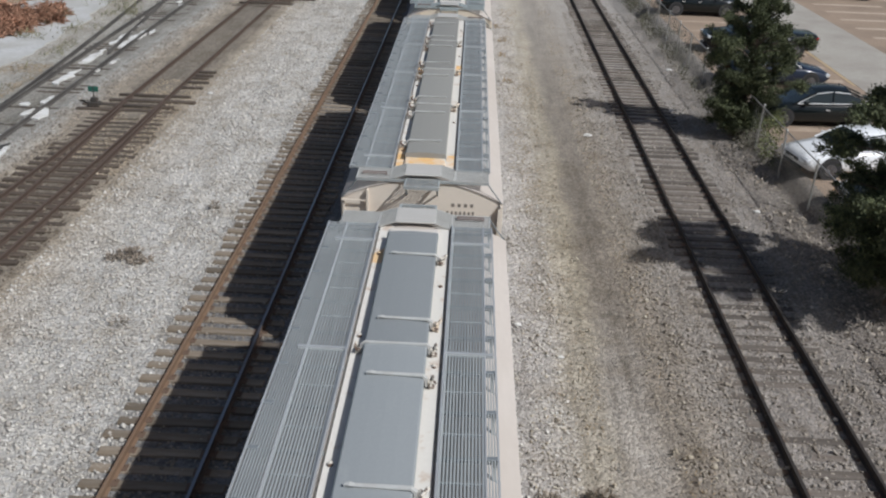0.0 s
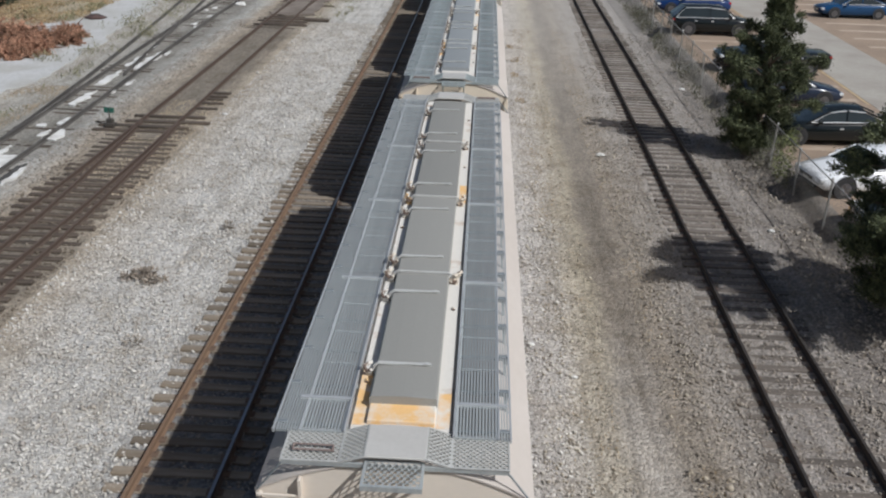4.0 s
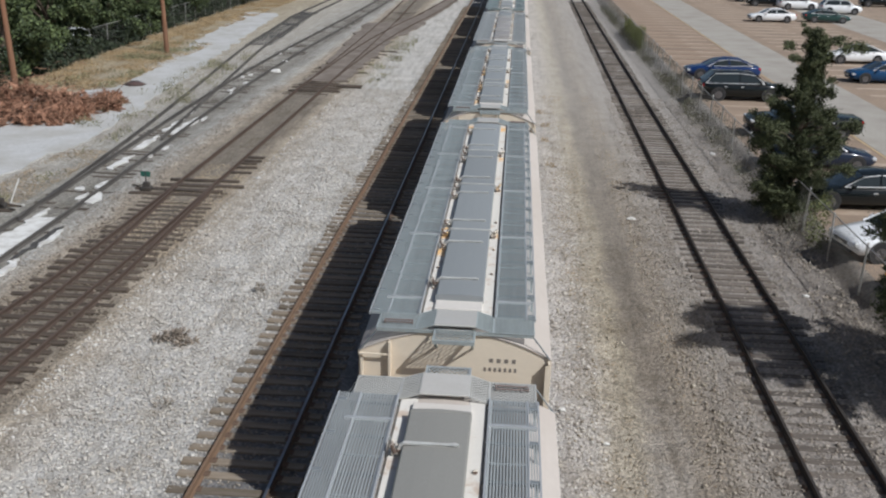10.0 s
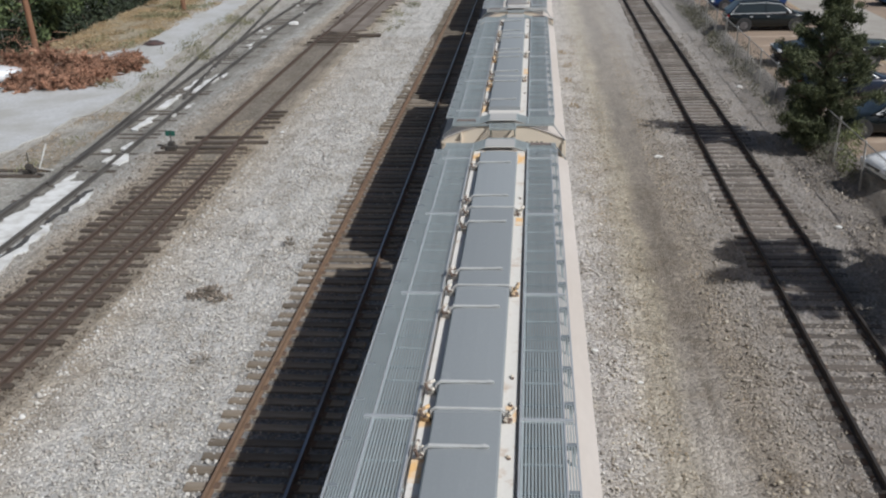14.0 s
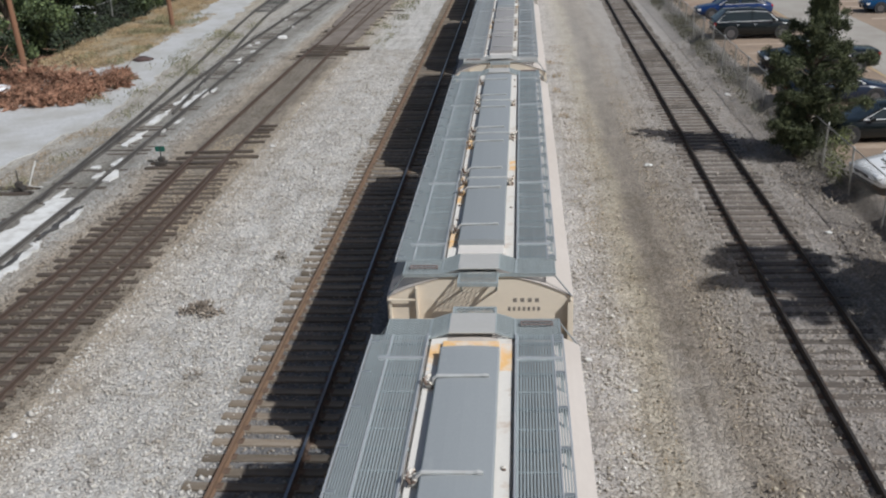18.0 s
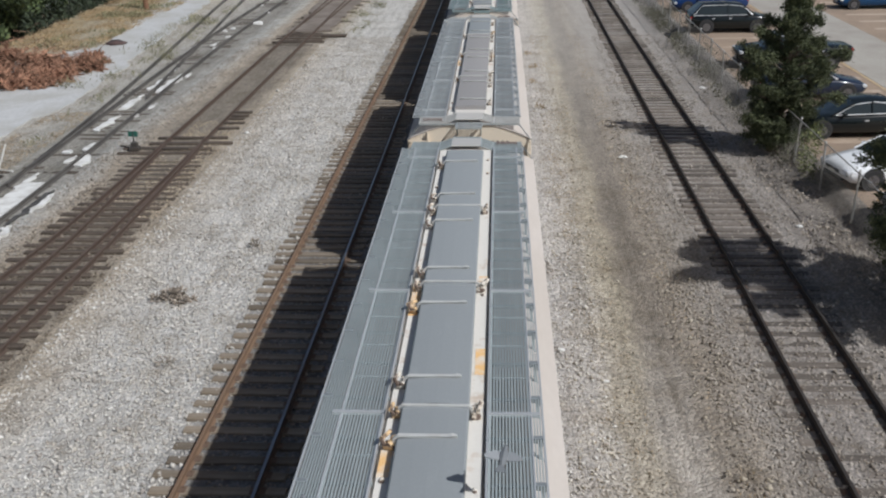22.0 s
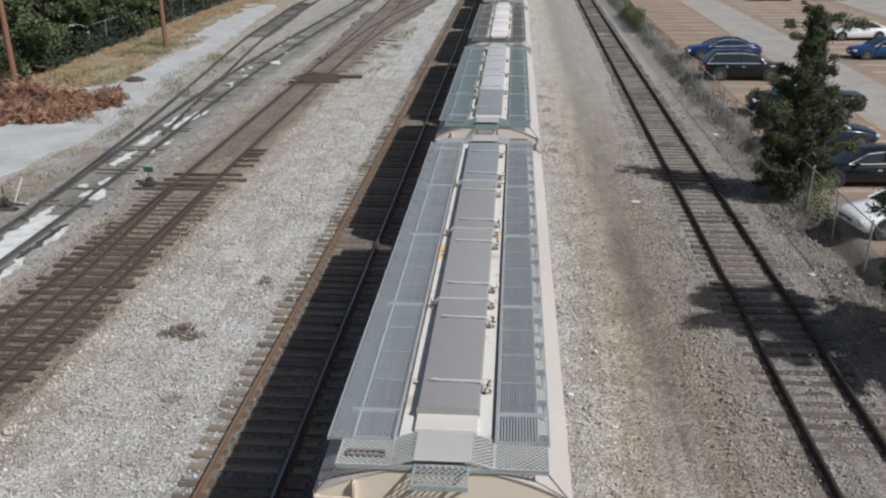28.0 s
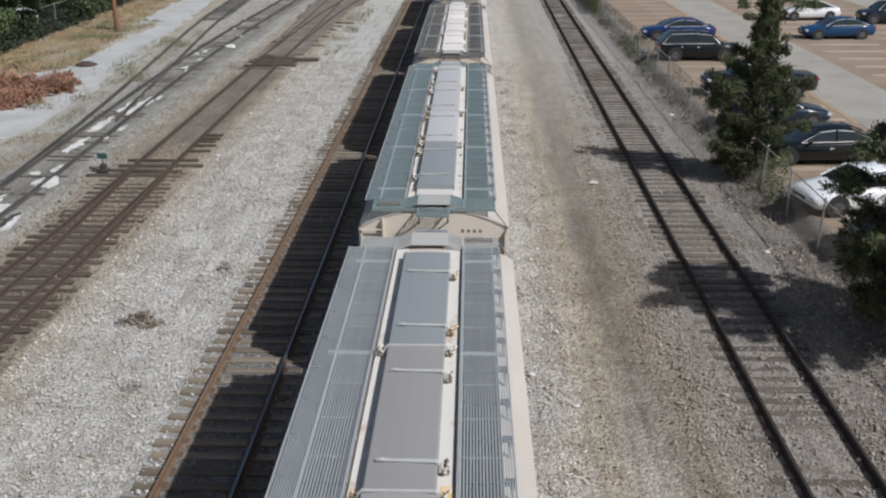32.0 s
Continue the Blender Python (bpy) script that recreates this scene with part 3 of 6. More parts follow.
track("track_4", "old yard track with rusty rails and a turnout",
      [spline([(-11.0, 4), (-10.1, 16), (-9.62, 21.6), (-9.33, 25.7), (-9.25, 30), (-9.25, 62)], 1.0), spline([(-9.5, 4), (-8.4, 14), (-7.98, 20), (-7.78, 25.7), (-7.72, 30), (-7.72, 62)], 1.0),
       spline([(-9.4, 4), (-8.9, 16), (-8.76, 21.6), (-8.7, 25.7), (-8.93, 31), (-9.17, 36.5)], 1.0), spline([(-7.9, 4), (-7.6, 14), (-7.42, 20), (-7.36, 25.7), (-7.5, 31), (-7.66, 36.5)], 1.0),
       spline([(-9.25, 62), (-9.3, 80), (-9.6, 100), (-11, 150)], 4), spline([(-7.75, 62), (-7.8, 80), (-8.1, 100), (-9.5, 150)], 4),
       spline([(-7.72, 62), (-7.3, 80), (-6.2, 95), (-4.8, 107), (-3.2, 131), (-1.6, 153)], 4), spline([(-9.2, 62), (-8.8, 80), (-7.7, 95), (-6.3, 107), (-4.7, 131), (-3.1, 153)], 4)],
      lambda y: -8.42 - max(0, 22 - y) * 0.05, 8, 112, 0.52, lambda y: (0.062 - 0.065 * min(1, max(0, y - 27) / 9) if y < 37 else -0.04 if y < 57 else 0.0) + 0.045 * noise.noise((y * 1.1, 8.0, 0)), dark_tie_mat, 3.0, 14, brown_rail_mat, (), 0.015, 0.2)
xr = lambda y: float(np.interp(y, [0, 25, 37, 48, 60, 70, 80, 92, 115, 160], [-11.6, -11.75, -12.0, -12.5, -12.85, -12.88, -12.75, -12.4, -12.0, -12.0]))
xl = lambda y: float(np.interp(y, [0, 25, 31, 36, 44, 52, 58, 68, 77, 85, 103, 121, 160], [-13.0, -13.1, -13.3, -13.7, -14.3, -15.15, -15.8, -16.95, -17.95, -18.4, -19.6, -19.5, -20.0]))
LEFT_Y = [0, 12, 25, 31, 36, 40, 44, 48, 52, 56, 60, 66, 77, 90, 103, 121, 140, 160]
track("track_5", "dusty sunken yard track that splits in two", [spline([(xr(y), y) for y in LEFT_Y]), spline([(xr(y) - 1.505, y) for y in LEFT_Y]), spline([(xl(y), y) for y in LEFT_Y[3:]]), spline([(xl(y) + 1.505, y) for y in LEFT_Y[6:]])],
      lambda y: xr(y) - 0.75, 14, 140, 0.55, lambda y: 0.0 + 0.045 * noise.noise((y * 0.5, 3.0, 0)), dark_tie_mat, 2.5, 15, dusty_rail_mat)
track("track_6", "branch of the yard track with dark creosoted ties", [], lambda y: xl(y) + 0.75, 79, 106, 0.8, 0.05, black_tie_mat, 2.2, 16)


# ---- the train ----
EAVE_X, EAVE_Z, CROWN_Z = 1.6, 4.03, 4.47
STRAPS = [-7.0, -3.5, 0.0, 3.5, 7.0]
KNOWN = {}


def roof_z(x):
    return CROWN_Z - (CROWN_Z - EAVE_Z) * (abs(x) / EAVE_X) ** 2


def shared(name, key, build, material, parent, m=None, label=""):
    """A part whose mesh is made once for each key and material."""
    k = (key, material.name)
    if k not in KNOWN:
        bm = build()
        me = bpy.data.meshes.new(name)
        bm.normal_update()
        bm.to_mesh(me)
        bm.free()
        me.materials.append(material)
        KNOWN[k] = me
    ob = new(name, KNOWN[k])
    ob.parent = parent
    if m is not None:
        ob.matrix_basis = m
    return tagged(ob, label)


def plate(bm, xs, ys, solid, z0, z1):
    """A sheet with holes, in one piece: cells between the cuts xs and ys, where solid(i, j)."""
    nx, ny = len(xs) - 1, len(ys) - 1
    vt, vb = {}, {}

    def v(d, i, j, z):
        if (i, j) not in d:
            d[i, j] = bm.verts.new((xs[i], ys[j], z))
        return d[i, j]
    s = [[solid(i, j) for j in range(ny)] for i in range(nx)]
    for i in range(nx):
        for j in range(ny):
            if not s[i][j]:
                continue
            c = [(i, j), (i + 1, j), (i + 1, j + 1), (i, j + 1)]
            bm.faces.new([v(vt, *p, z1) for p in c])
            bm.faces.new([v(vb, *p, z0) for p in c[::-1]])
            for k, (a, b) in enumerate(((0, -1), (1, 0), (0, 1), (-1, 0))):
                q, w = i + a, j + b
                if not (0 <= q < nx and 0 <= w < ny and s[q][w]):
                    p, r = c[k], c[(k + 1) % 4]
                    bm.faces.new((v(vb, *p, z0), v(vb, *r, z0), v(vt, *r, z1), v(vt, *p, z1)))
    return bm


def grating(x0, x1, y0, y1, z, bars=13, gap=0.85):
    """A walkway panel in one piece: long bars with slots between them, tied by a few thin cross bars."""
    w, n = (x1 - x0) / bars, max(1, round((y1 - y0) / gap))
    xs = [x0]
    for k in range(bars - 1):
        xs += [x0 + (k + 0.785) * w, x0 + (k + 1.215) * w]
    ys = [y0]
    for k in range(n):
        ys += [y0 + (y1 - y0) * k / n + (0.006 if k else 0.02), y0 + (y1 - y0) * (k + 1) / n - (0.006 if k < n - 1 else 0.02)]
    return plate(bmesh.new(), xs + [x1], ys + [y1], lambda i, j: i % 2 == 0 or j % 2 == 0, z - 0.03, z)


def diamond(x0, x1, y0, y1, z, cell=0.019, bar=0.009, hole=0.029, edge=0.016, deep=0.024):
    """Expanded metal in one piece: staggered holes between strands bent to and fro, inside a flat frame."""
    nx = max(4, round((x1 - x0 - 2 * edge) / cell))
    ny = max(2, round((y1 - y0 - 2 * edge) / (bar + hole)))
    dx, dy = (x1 - x0 - 2 * edge) / nx, (y1 - y0 - 2 * edge) / ny
    xs = [x0] + [x0 + edge + k * dx for k in range(nx + 1)] + [x1]
    ys = [y0]
    for k in range(ny):
        ys += [y0 + edge + k * dy, y0 + edge + k * dy + dy - bar]
    ys += [y1]
    stagger = lambda j: 2 * ((j // 2) % 2)
    bm = plate(bmesh.new(), xs, ys, lambda i, j: i in (0, nx + 1) or j % 2 == 0 or (i + stagger(j)) % 4 == 0, z - deep, z)
    for v in bm.verts:
        i, j = round((v.co.x - x0 - edge) / dx) + 1, min(range(len(ys)), key=lambda q: abs(ys[q] - v.co.y))
        if 1 < i < nx + 1 and 1 < j < len(ys) - 2:
            row = (j // 2) * 2
            v.co.y += 0.3 * hole * math.cos(math.pi / 2 * (i - 0.5 + stagger(row + 1)))
    return fix(bm)


def truck(parent, y):
    """One bogie: two side frames and a bolster; its wheelsets turn."""
    for s in (-0.92, 0.92):
        shared("side_frame", "side_frame", lambda: boxed((-0.075, 0.075, -1.25, 1.25, 0.52, 0.80), bevel=0.04), dark_steel, parent, pose(s, y, 0))
    shared("bolster", "bolster", lambda: boxed((-0.9, 0.9, -0.2, 0.2, 0.6, 0.95), bevel=0.03), dark_steel, parent, pose(0, y, 0))

    def wheelset():
        bm = bmesh.new()
        r = [(-0.95, 0.07), (-0.83, 0.07), (-0.83, 0.455), (-0.69, 0.46), (-0.69, 0.49), (-0.665, 0.49), (-0.665, 0.09), (0.665, 0.09), (0.665, 0.49), (0.69, 0.49), (0.69, 0.46), (0.83, 0.455), (0.83, 0.07), (0.95, 0.07)]
        loft(bm, [[(x, q * math.cos(a), q * math.sin(a)) for a in [k * math.pi / 10 for k in range(20)]] for x, q in r])
        return fix(bm)
    for d in (-0.89, 0.89):
        shared("wheelset", "wheelset", wheelset, wheel_mat, parent, pose(0, y + d, 0.64))


def body_mesh():
    bm, h, end, n = bmesh.new(), BODY / 2, 0.05, 14
    arc = [(EAVE_X * (1 - 2 * i / n), roof_z(EAVE_X * (1 - 2 * i / n)) - 0.014) for i in range(n + 1)]
    full, low = [(-EAVE_X + 0.01, 1.15), (EAVE_X - 0.01, 1.15)] + arc, [(-EAVE_X + 0.01, 2.3), (EAVE_X - 0.01, 2.3)] + arc
    loft(bm, [[(x, y, z) for x, z in o] for y, o in ((-h + end, low), (-h + 2.6, full), (h - 2.6, full), (h - end, low))])
    return fix(bm)


def side_sheet_mesh():
    """The ribbed side, as one outline drawn upward."""
    h = BODY / 2
    pts = [(-0.03, -h), (0.01, -h)]
    for k in range(13):
        y = -h + 0.9 + k * (BODY - 1.8) / 12
        pts += [(0.01, y - 0.06), (0.05, y - 0.04), (0.05, y + 0.04), (0.01, y + 0.06)]
    pts += [(0.01, h), (-0.03, h)]
    bm = bmesh.new()
    loft(bm, [[(x, y, z) for x, y in pts] for z in (1.0, EAVE_Z - 0.03)])
    return fix(bm)


def roof_mesh():
    """The curved roof, with its outer strips run on to the corners."""
    bm, h = bmesh.new(), BODY / 2
    xs = [EAVE_X * (-1 + 2 * i / 20) for i in range(21)]
    rings = []
    for y in (-h + 0.03, h - 0.03):
        rings.append([(x, y - math.copysign(0.0, y), roof_z(x) + 0.012) for x in xs] + [(x, y, roof_z(x) - 0.012) for x in xs[::-1]])
    loft(bm, rings)
    return fix(bm)


def cover_mesh(length):
    bm = bmesh.new()
    o = [(-0.415, 4.50), (0.415, 4.50), (0.415, 4.60), (0.395, 4.617), (0.18, 4.631), (0, 4.635), (-0.18, 4.631), (-0.395, 4.617), (-0.415, 4.60)]
    a, b = -length / 2 + 0.012, length / 2 - 0.012
    rings = []
    for y, k in ((a, 0.012), (a + 0.045, 0.012), (a + 0.05, 0.0), (b - 0.05, 0.0), (b - 0.045, 0.012), (b, 0.012)):
        rings.append([(x * (1 + k), y, z + (k if z > 4.55 else 0)) for x, z in o])
    loft(bm, rings)
    return fix(bm)


def bar_mesh():
    bm = bmesh.new()
    o = [(-0.30, 4.635), (-0.30, 4.665), (-0.24, 4.672), (-0.18, 4.662), (0.40, 4.661), (0.46, 4.615), (0.46, 4.50), (0.43, 4.50), (0.43, 4.60), (0.39, 4.64)]
    loft(bm, [[(x, y, z) for x, z in o] for y in (-0.028, 0.028)])
    for v in bm.verts:
        v.co.y *= 0.45 if v.co.x < -0.28 else 1.25 if v.co.x < -0.2 else 1.0
    return fix(bm)


def seam_bar_mesh():
    """The thin bar over the seam of two covers, bent down at both ends."""
    bm = bmesh.new()
    o = [(-0.46, 4.50), (-0.46, 4.62), (-0.41, 4.657), (0.41, 4.657), (0.46, 4.62), (0.46, 4.50), (0.435, 4.50), (0.435, 4.60), (0.40, 4.637), (-0.40, 4.637), (-0.435, 4.60), (-0.435, 4.50)]
    loft(bm, [[(x, y, z) for x, z in o] for y in (-0.018, 0.018)])
    return fix(bm)


def latch_mesh(seed):
    """A cast latch: a lug, an eye bolt and a bent handle."""
    bm = bmesh.new()
    box(bm, -0.055, 0.05, -0.05, 0.05, -0.06, 0.0, bevel=0.012)
    rod(bm, (-0.02, -0.075, 0.02), (-0.02, 0.075, 0.02), 0.028, sides=8)
    rod(bm, (0.02, 0.05, 0.0), (0.055, 0.06, 0.09), 0.024, 0.018, 7)
    rod(bm, (0.055, 0.06, 0.085), (0.02, -0.07 - 0.02 * (seed % 3), 0.075), 0.022, 0.02, 7)
    for v in bm.verts:
        v.co += Vector(noise.noise_vector(v.co * 9 + Vector((seed, 0, 0)))) * 0.018
    return bm


def bulge_mesh(r, seed):
    """A small cast lump: hinge or latch."""
    bm = bmesh.new()
    bmesh.ops.create_icosphere(bm, subdivisions=1, radius=1)
    for v in bm.verts:
        k = 1 + 0.45 * noise.noise(v.co * 2 + Vector((seed, 0, 0)))
        v.co = Vector((v.co.x * r[0] * k, v.co.y * r[1] * k, v.co.z * r[2] * k))
    return bm


def arm_mesh():
    """A bent arm that carries the running board over the roof."""
    bm = bmesh.new()
    o = [(0.62, 4.43), (1.24, 4.43), (1.26, 4.18), (1.33, 4.15), (1.33, 4.18), (1.29, 4.21), (1.31, 4.472), (0.62, 4.472)]
    loft(bm, [[(x, y, z) for x, z in o] for y in (-0.022, 0.022)])
    return fix(bm)


def ramp_mesh(s):
    bm = diamond(0.34, 0.64, -0.315, 0.315, 0.025)
    for v in bm.verts:
        v.co.z += 4.46 + 0.10 * (0.64 - v.co.x) / 0.30
        v.co.x *= s
    return fix(bm)


def step_mesh():
    bm = diamond(-0.34, 0.34, -0.08, 0.40, 4.49, cell=0.019, bar=0.008, hole=0.046, edge=0.03, deep=0.014)
    for v in bm.verts:
        if v.co.z < 4.48 and (abs(v.co.y - 0.40) < 1e-4 or abs(abs(v.co.x) - 0.34) < 1e-4):
            v.co.z -= 0.05
    return bm


def ladder_mesh():
    """A stile that stands on edge, with rungs to the corner."""
    bm = boxed((-1.09, -1.055, -0.10, 0.01, 1.7, 4.24))
    for k in range(6):
        box(bm, -1.57, -1.055, -0.095, -0.068, 1.85 + k * 0.43, 1.875 + k * 0.43)
    return bm


def corner_flange_mesh():
    """The folded end of the side sheet, standing proud of the end wall."""
    bm = boxed((1.545, 1.578, -0.15, 0.01, 1.3, 4.02), (1.50, 1.545, -0.15, -0.13, 1.3, 3.98))
    return bm


def glyph_mesh(wide, tall):
    """One bar in place of a stencilled sign."""
    return boxed((0, wide * 0.62, 0, tall * 0.74, 0.002, 0.005))


def hopper_car(seed, hatches, walk_mat, side, orange, shell, primed=()):
    """A covered hopper with trough hatches. Its origin lies on the ground below its middle."""
    rng = random.Random(seed)
    top = empty("covered_hopper_car")
    h = BODY / 2
    shared("body", "body", body_mesh, shell, top, None, "cream painted steel hopper body")
    for s in (-1, 1):
        shared("side_sheet", "side", side_sheet_mesh, shell, top, pose(s * (EAVE_X - 0.05), 0, 0, 0, 0, 0 if s > 0 else 180))
    shared("roof", "roof", roof_mesh, roof_mat, top, None, "chalky cream curved roof sheet")
    for s in (-1, 1):
        part("coaming", boxed((min(s * 0.36, s * 0.60), max(s * 0.36, s * 0.60), -h + 0.5, h - 0.5, 4.36, 4.465), bevel=0.01), coaming_mat, top, "cream hatch coaming with orange primer patches")
    for e in (-1, 1):
        y0, y1 = sorted((e * (h - 0.80), e * (h - 1.22)))
        part("coaming_end", boxed((-0.41, 0.41, y0, y1, 4.42, 4.53), bevel=0.01), primer_mat if orange[0 if e < 0 else 1] else pale_end_mat, top, "orange primed end of the hatch trough" if orange[0 if e < 0 else 1] else "pale cream end of the hatch trough")
        if orange[0 if e < 0 else 1]:
            for s in (-1, 1):
                y0, y1 = sorted((e * (h - 0.78), e * (h - 1.55)))
                part("primer_patch", boxed((min(s * 0.43, s * 0.59), max(s * 0.43, s * 0.59), y0, y1, 4.45, 4.469)), primer_mat, top, "orange primer")
    for s, y0, y1 in primed:
        part("primer_patch", boxed((min(s * 0.455, s * 0.595), max(s * 0.455, s * 0.595), y0, y1, 4.45, 4.470)), primer_mat, top, "orange primer")
    ends = [-h + 1.15] + STRAPS[1:-1] + [h - 1.15]
    for i, (a, b) in enumerate(zip(ends, ends[1:])):
        shared("hatch_cover", ("cover", round(b - a, 3)), lambda: cover_mesh(b - a), hatches[i % len(hatches)], top, pose(0, (a + b) / 2, 0), "long moulded hatch cover")
    # hold-down bars with their hinges and latches
    bars = sorted(STRAPS[1:-1] + [s + d for s in STRAPS for d in (-0.75, 0.62) if abs(s + d) < h - 1.3])
    for y in bars:
        y += rng.uniform(-0.05, 0.05)
        seam = min(abs(y - s) for s in STRAPS[1:-1]) < 0.1
        if seam:
            shared("seam_bar", "seam", seam_bar_mesh, bar_mat, top, pose(0, y, 0))
        else:
            shared("hold_down_bar", "bar", bar_mesh, bar_mat, top, pose(0, y, 0, 0, 0, 0 if side > 0 else 180))
        for s in (-1, 1) if seam else (side,):
            q = int(abs(y) * 7) % 4
            shared("latch", ("latch", q), lambda: latch_mesh(q), latch_mat, top, pose(0.50 * s, y + 0.02, 4.52, 0, 0, rng.uniform(-25, 25) + (0 if s > 0 else 180)) @ Matrix.Scale((rng.uniform(1.05, 1.35) if side < 0 else rng.uniform(0.8, 1.1)), 4))
    for k in range(9):
        s = -1 if k % 2 else 1
        shared("hinge", ("hinge", k % 3), lambda: bulge_mesh((0.035, 0.05, 0.035), 3 + k), latch_mat, top, pose(0.52 * s, rng.uniform(-h + 1.3, h - 1.3), 4.475))
    # running boards in panels between straps, their angles and arms
    z = 4.50
    edges = [-h + 0.56] + STRAPS + [h - 0.56]
    for s in (-1, 1):
        for a, b in zip(edges, edges[1:]):
            ln = round(b - a, 3)
            shared("running_board", ("board", ln), lambda: grating(-0.255, 0.25, -ln / 2 + 0.012, ln / 2 - 0.012, z), walk_mat, top, pose(s * 0.915, (a + b) / 2, 0), "steel grating walkway panel")
        for y in STRAPS:
            shared("board_strap", "strap", lambda: boxed((-0.33, 0.33, -0.026, 0.026, z - 0.03, z + 0.022)), strap_mat, top, pose(s * 0.96, y, 0))
        shared("board_angle", "angle", lambda: boxed((-0.012, 0.012, -h + 0.56, h - 0.56, z - 0.05, z + 0.03)), strap_mat, top, pose(s * 0.645, 0, 0))
        outer = 1.315 if s > 0 else 1.485   # the far side has a broader slatted edge
        for x, w in ((1.178, 0.011), (outer, 0.013)):
            shared("board_rail", ("outer", w), lambda: boxed((-w, w, -h + 0.56, h - 0.56, z - 0.04, z + 0.01)), strap_mat, top, pose(s * x, 0, 0))
        for x in np.arange(1.213, outer - 0.02, 0.033):
            shared("board_slat", "slat", lambda: boxed((-0.0085, 0.0085, -h + 0.56, h - 0.56, z - 0.03, z)), walk_mat, top, pose(s * x, 0, 0))
        for k in range(18):
            y = -h + 0.75 + k * (BODY - 1.5) / 17
            shared("board_arm", "arm", arm_mesh, walk_mat, top, pose(0, y, 0, 0, 0, 0 if s > 0 else 180))
            shared("arm_pad", "pad", lambda: boxed((-0.062, 0.062, -0.032, 0.032, z - 0.02, z + 0.004), bevel=0.004), pad_mat, top, pose(s * (outer - 0.07), y, 0))
    # end crossovers: flat wings, sloped ramps, raised middle, and a step over the coupler
    for e in (-1, 1):
        turn = 0 if e > 0 else 180
        base = pose(0, e * h, 0, 0, 0, turn)
        for s in (-1, 1):
            shared("crossover_wing", "wing", lambda: diamond(-0.335, 0.335, -0.64, -0.01, 4.485), pale_galv if walk_mat is galv_mat else walk_mat, top, base @ pose(s * 0.965, 0, 0))
            shared("crossover_ramp", ("ramp", s), lambda: ramp_mesh(s), pale_galv if walk_mat is galv_mat else walk_mat, top, base @ pose(0, -0.325, 0))
        shared("crossover_plate", "middle", lambda: boxed((-0.345, 0.345, -0.64, -0.01, 4.555, 4.585), bevel=0.008), pale_plate if walk_mat is galv_mat else plate_steel, top, base)
        shared("end_step", "step", step_mesh, walk_mat, top, base, "open grated step over the coupler")
        shared("end_beam", "beam", lambda: boxed((-1.29, 1.29, -0.035, -0.01, 4.42, 4.475)), walk_mat, top, base)
        for s in (-1, 1):
            def brace():
                bm = bmesh.new()
                rod(bm, (s * 1.28, -0.02, 4.44), (s * 1.57, -0.02, 4.05), 0.013, sides=6)
                return bm
            shared("corner_brace", ("brace", s), brace, pad_mat, top, base)

            def prop():
                bm = bmesh.new()
                rod(bm, (s * 0.30, 0.36, 4.47), (s * 0.30, -0.07, 4.15), 0.022, sides=6)
                return bm
            shared("step_prop", ("prop", s), prop, walk_mat, top, base)

        def grab():
            bm = bmesh.new()
            for y in (-0.17, -0.27):
                rod(bm, (0.72, y, 4.52), (1.18, y, 4.52), 0.013, sides=6)
            for x in (0.72, 1.18):
                rod(bm, (x, -0.17, 4.52), (x, -0.27, 4.52), 0.013, sides=6)
                rod(bm, (x, -0.22, 4.47), (x, -0.22, 4.52), 0.013, sides=6)
            return bm
        shared("grab_iron", "grab", grab, rust_mat, top, base, "rusty red grab iron")
        shared("end_ladder", "ladder", ladder_mesh, shell, top, pose(0, e * (h - 0.05), 0, 0, 0, 0 if e < 0 else 180))
        shared("corner_flange", "flange", corner_flange_mesh, shell, top, pose(0, e * (h - 0.05), 0, 0, 0, 0 if e < 0 else 180))
        face = pose(0, e * (h - 0.05), 0, 0, 0, 0 if e < 0 else 180) @ pose(0, 0, 0, 90, 0, 0)
        for zt, count, step, wide in ((3.93, 4, 0.125, 0.10), (3.765, 7, 0.084, 0.066)):
            for k in range(count):
                shared("stencil_mark", ("glyph", wide), lambda: glyph_mesh(wide, 0.095), letter_mat, top, face @ pose((0.58 if count == 4 else 0.49) + k * step, zt, 0))
        c0, c1 = -0.4, (PITCH - BODY) / 2 - 0.02
        shared("coupler", "coupler", lambda: boxed((-0.17, 0.17, c0, c1, 0.76, 1.04), bevel=0.05), dark_steel, top, base)
        shared("end_sill", "sill", lambda: boxed((-1.5, 1.5, -1.9, -0.05, 1.10, 1.22), bevel=0.02), cream_mat, top, base)
        truck(top, e * (h - 1.55))
    for k in (-1, 0, 1):
        def gate():
            bm = bmesh.new()
            loft(bm, [[(-1.5, -1.6, 1.25), (1.5, -1.6, 1.25), (1.5, 1.6, 1.25), (-1.5, 1.6, 1.25)], [(-0.45, -0.4, 0.45), (0.45, -0.4, 0.45), (0.45, 0.4, 0.45), (-0.45, 0.4, 0.45)]])
            return fix(bm)
        shared("outlet_hopper", "gate", gate, cream_mat, top, pose(0, k * 3.4, 0))
    return top


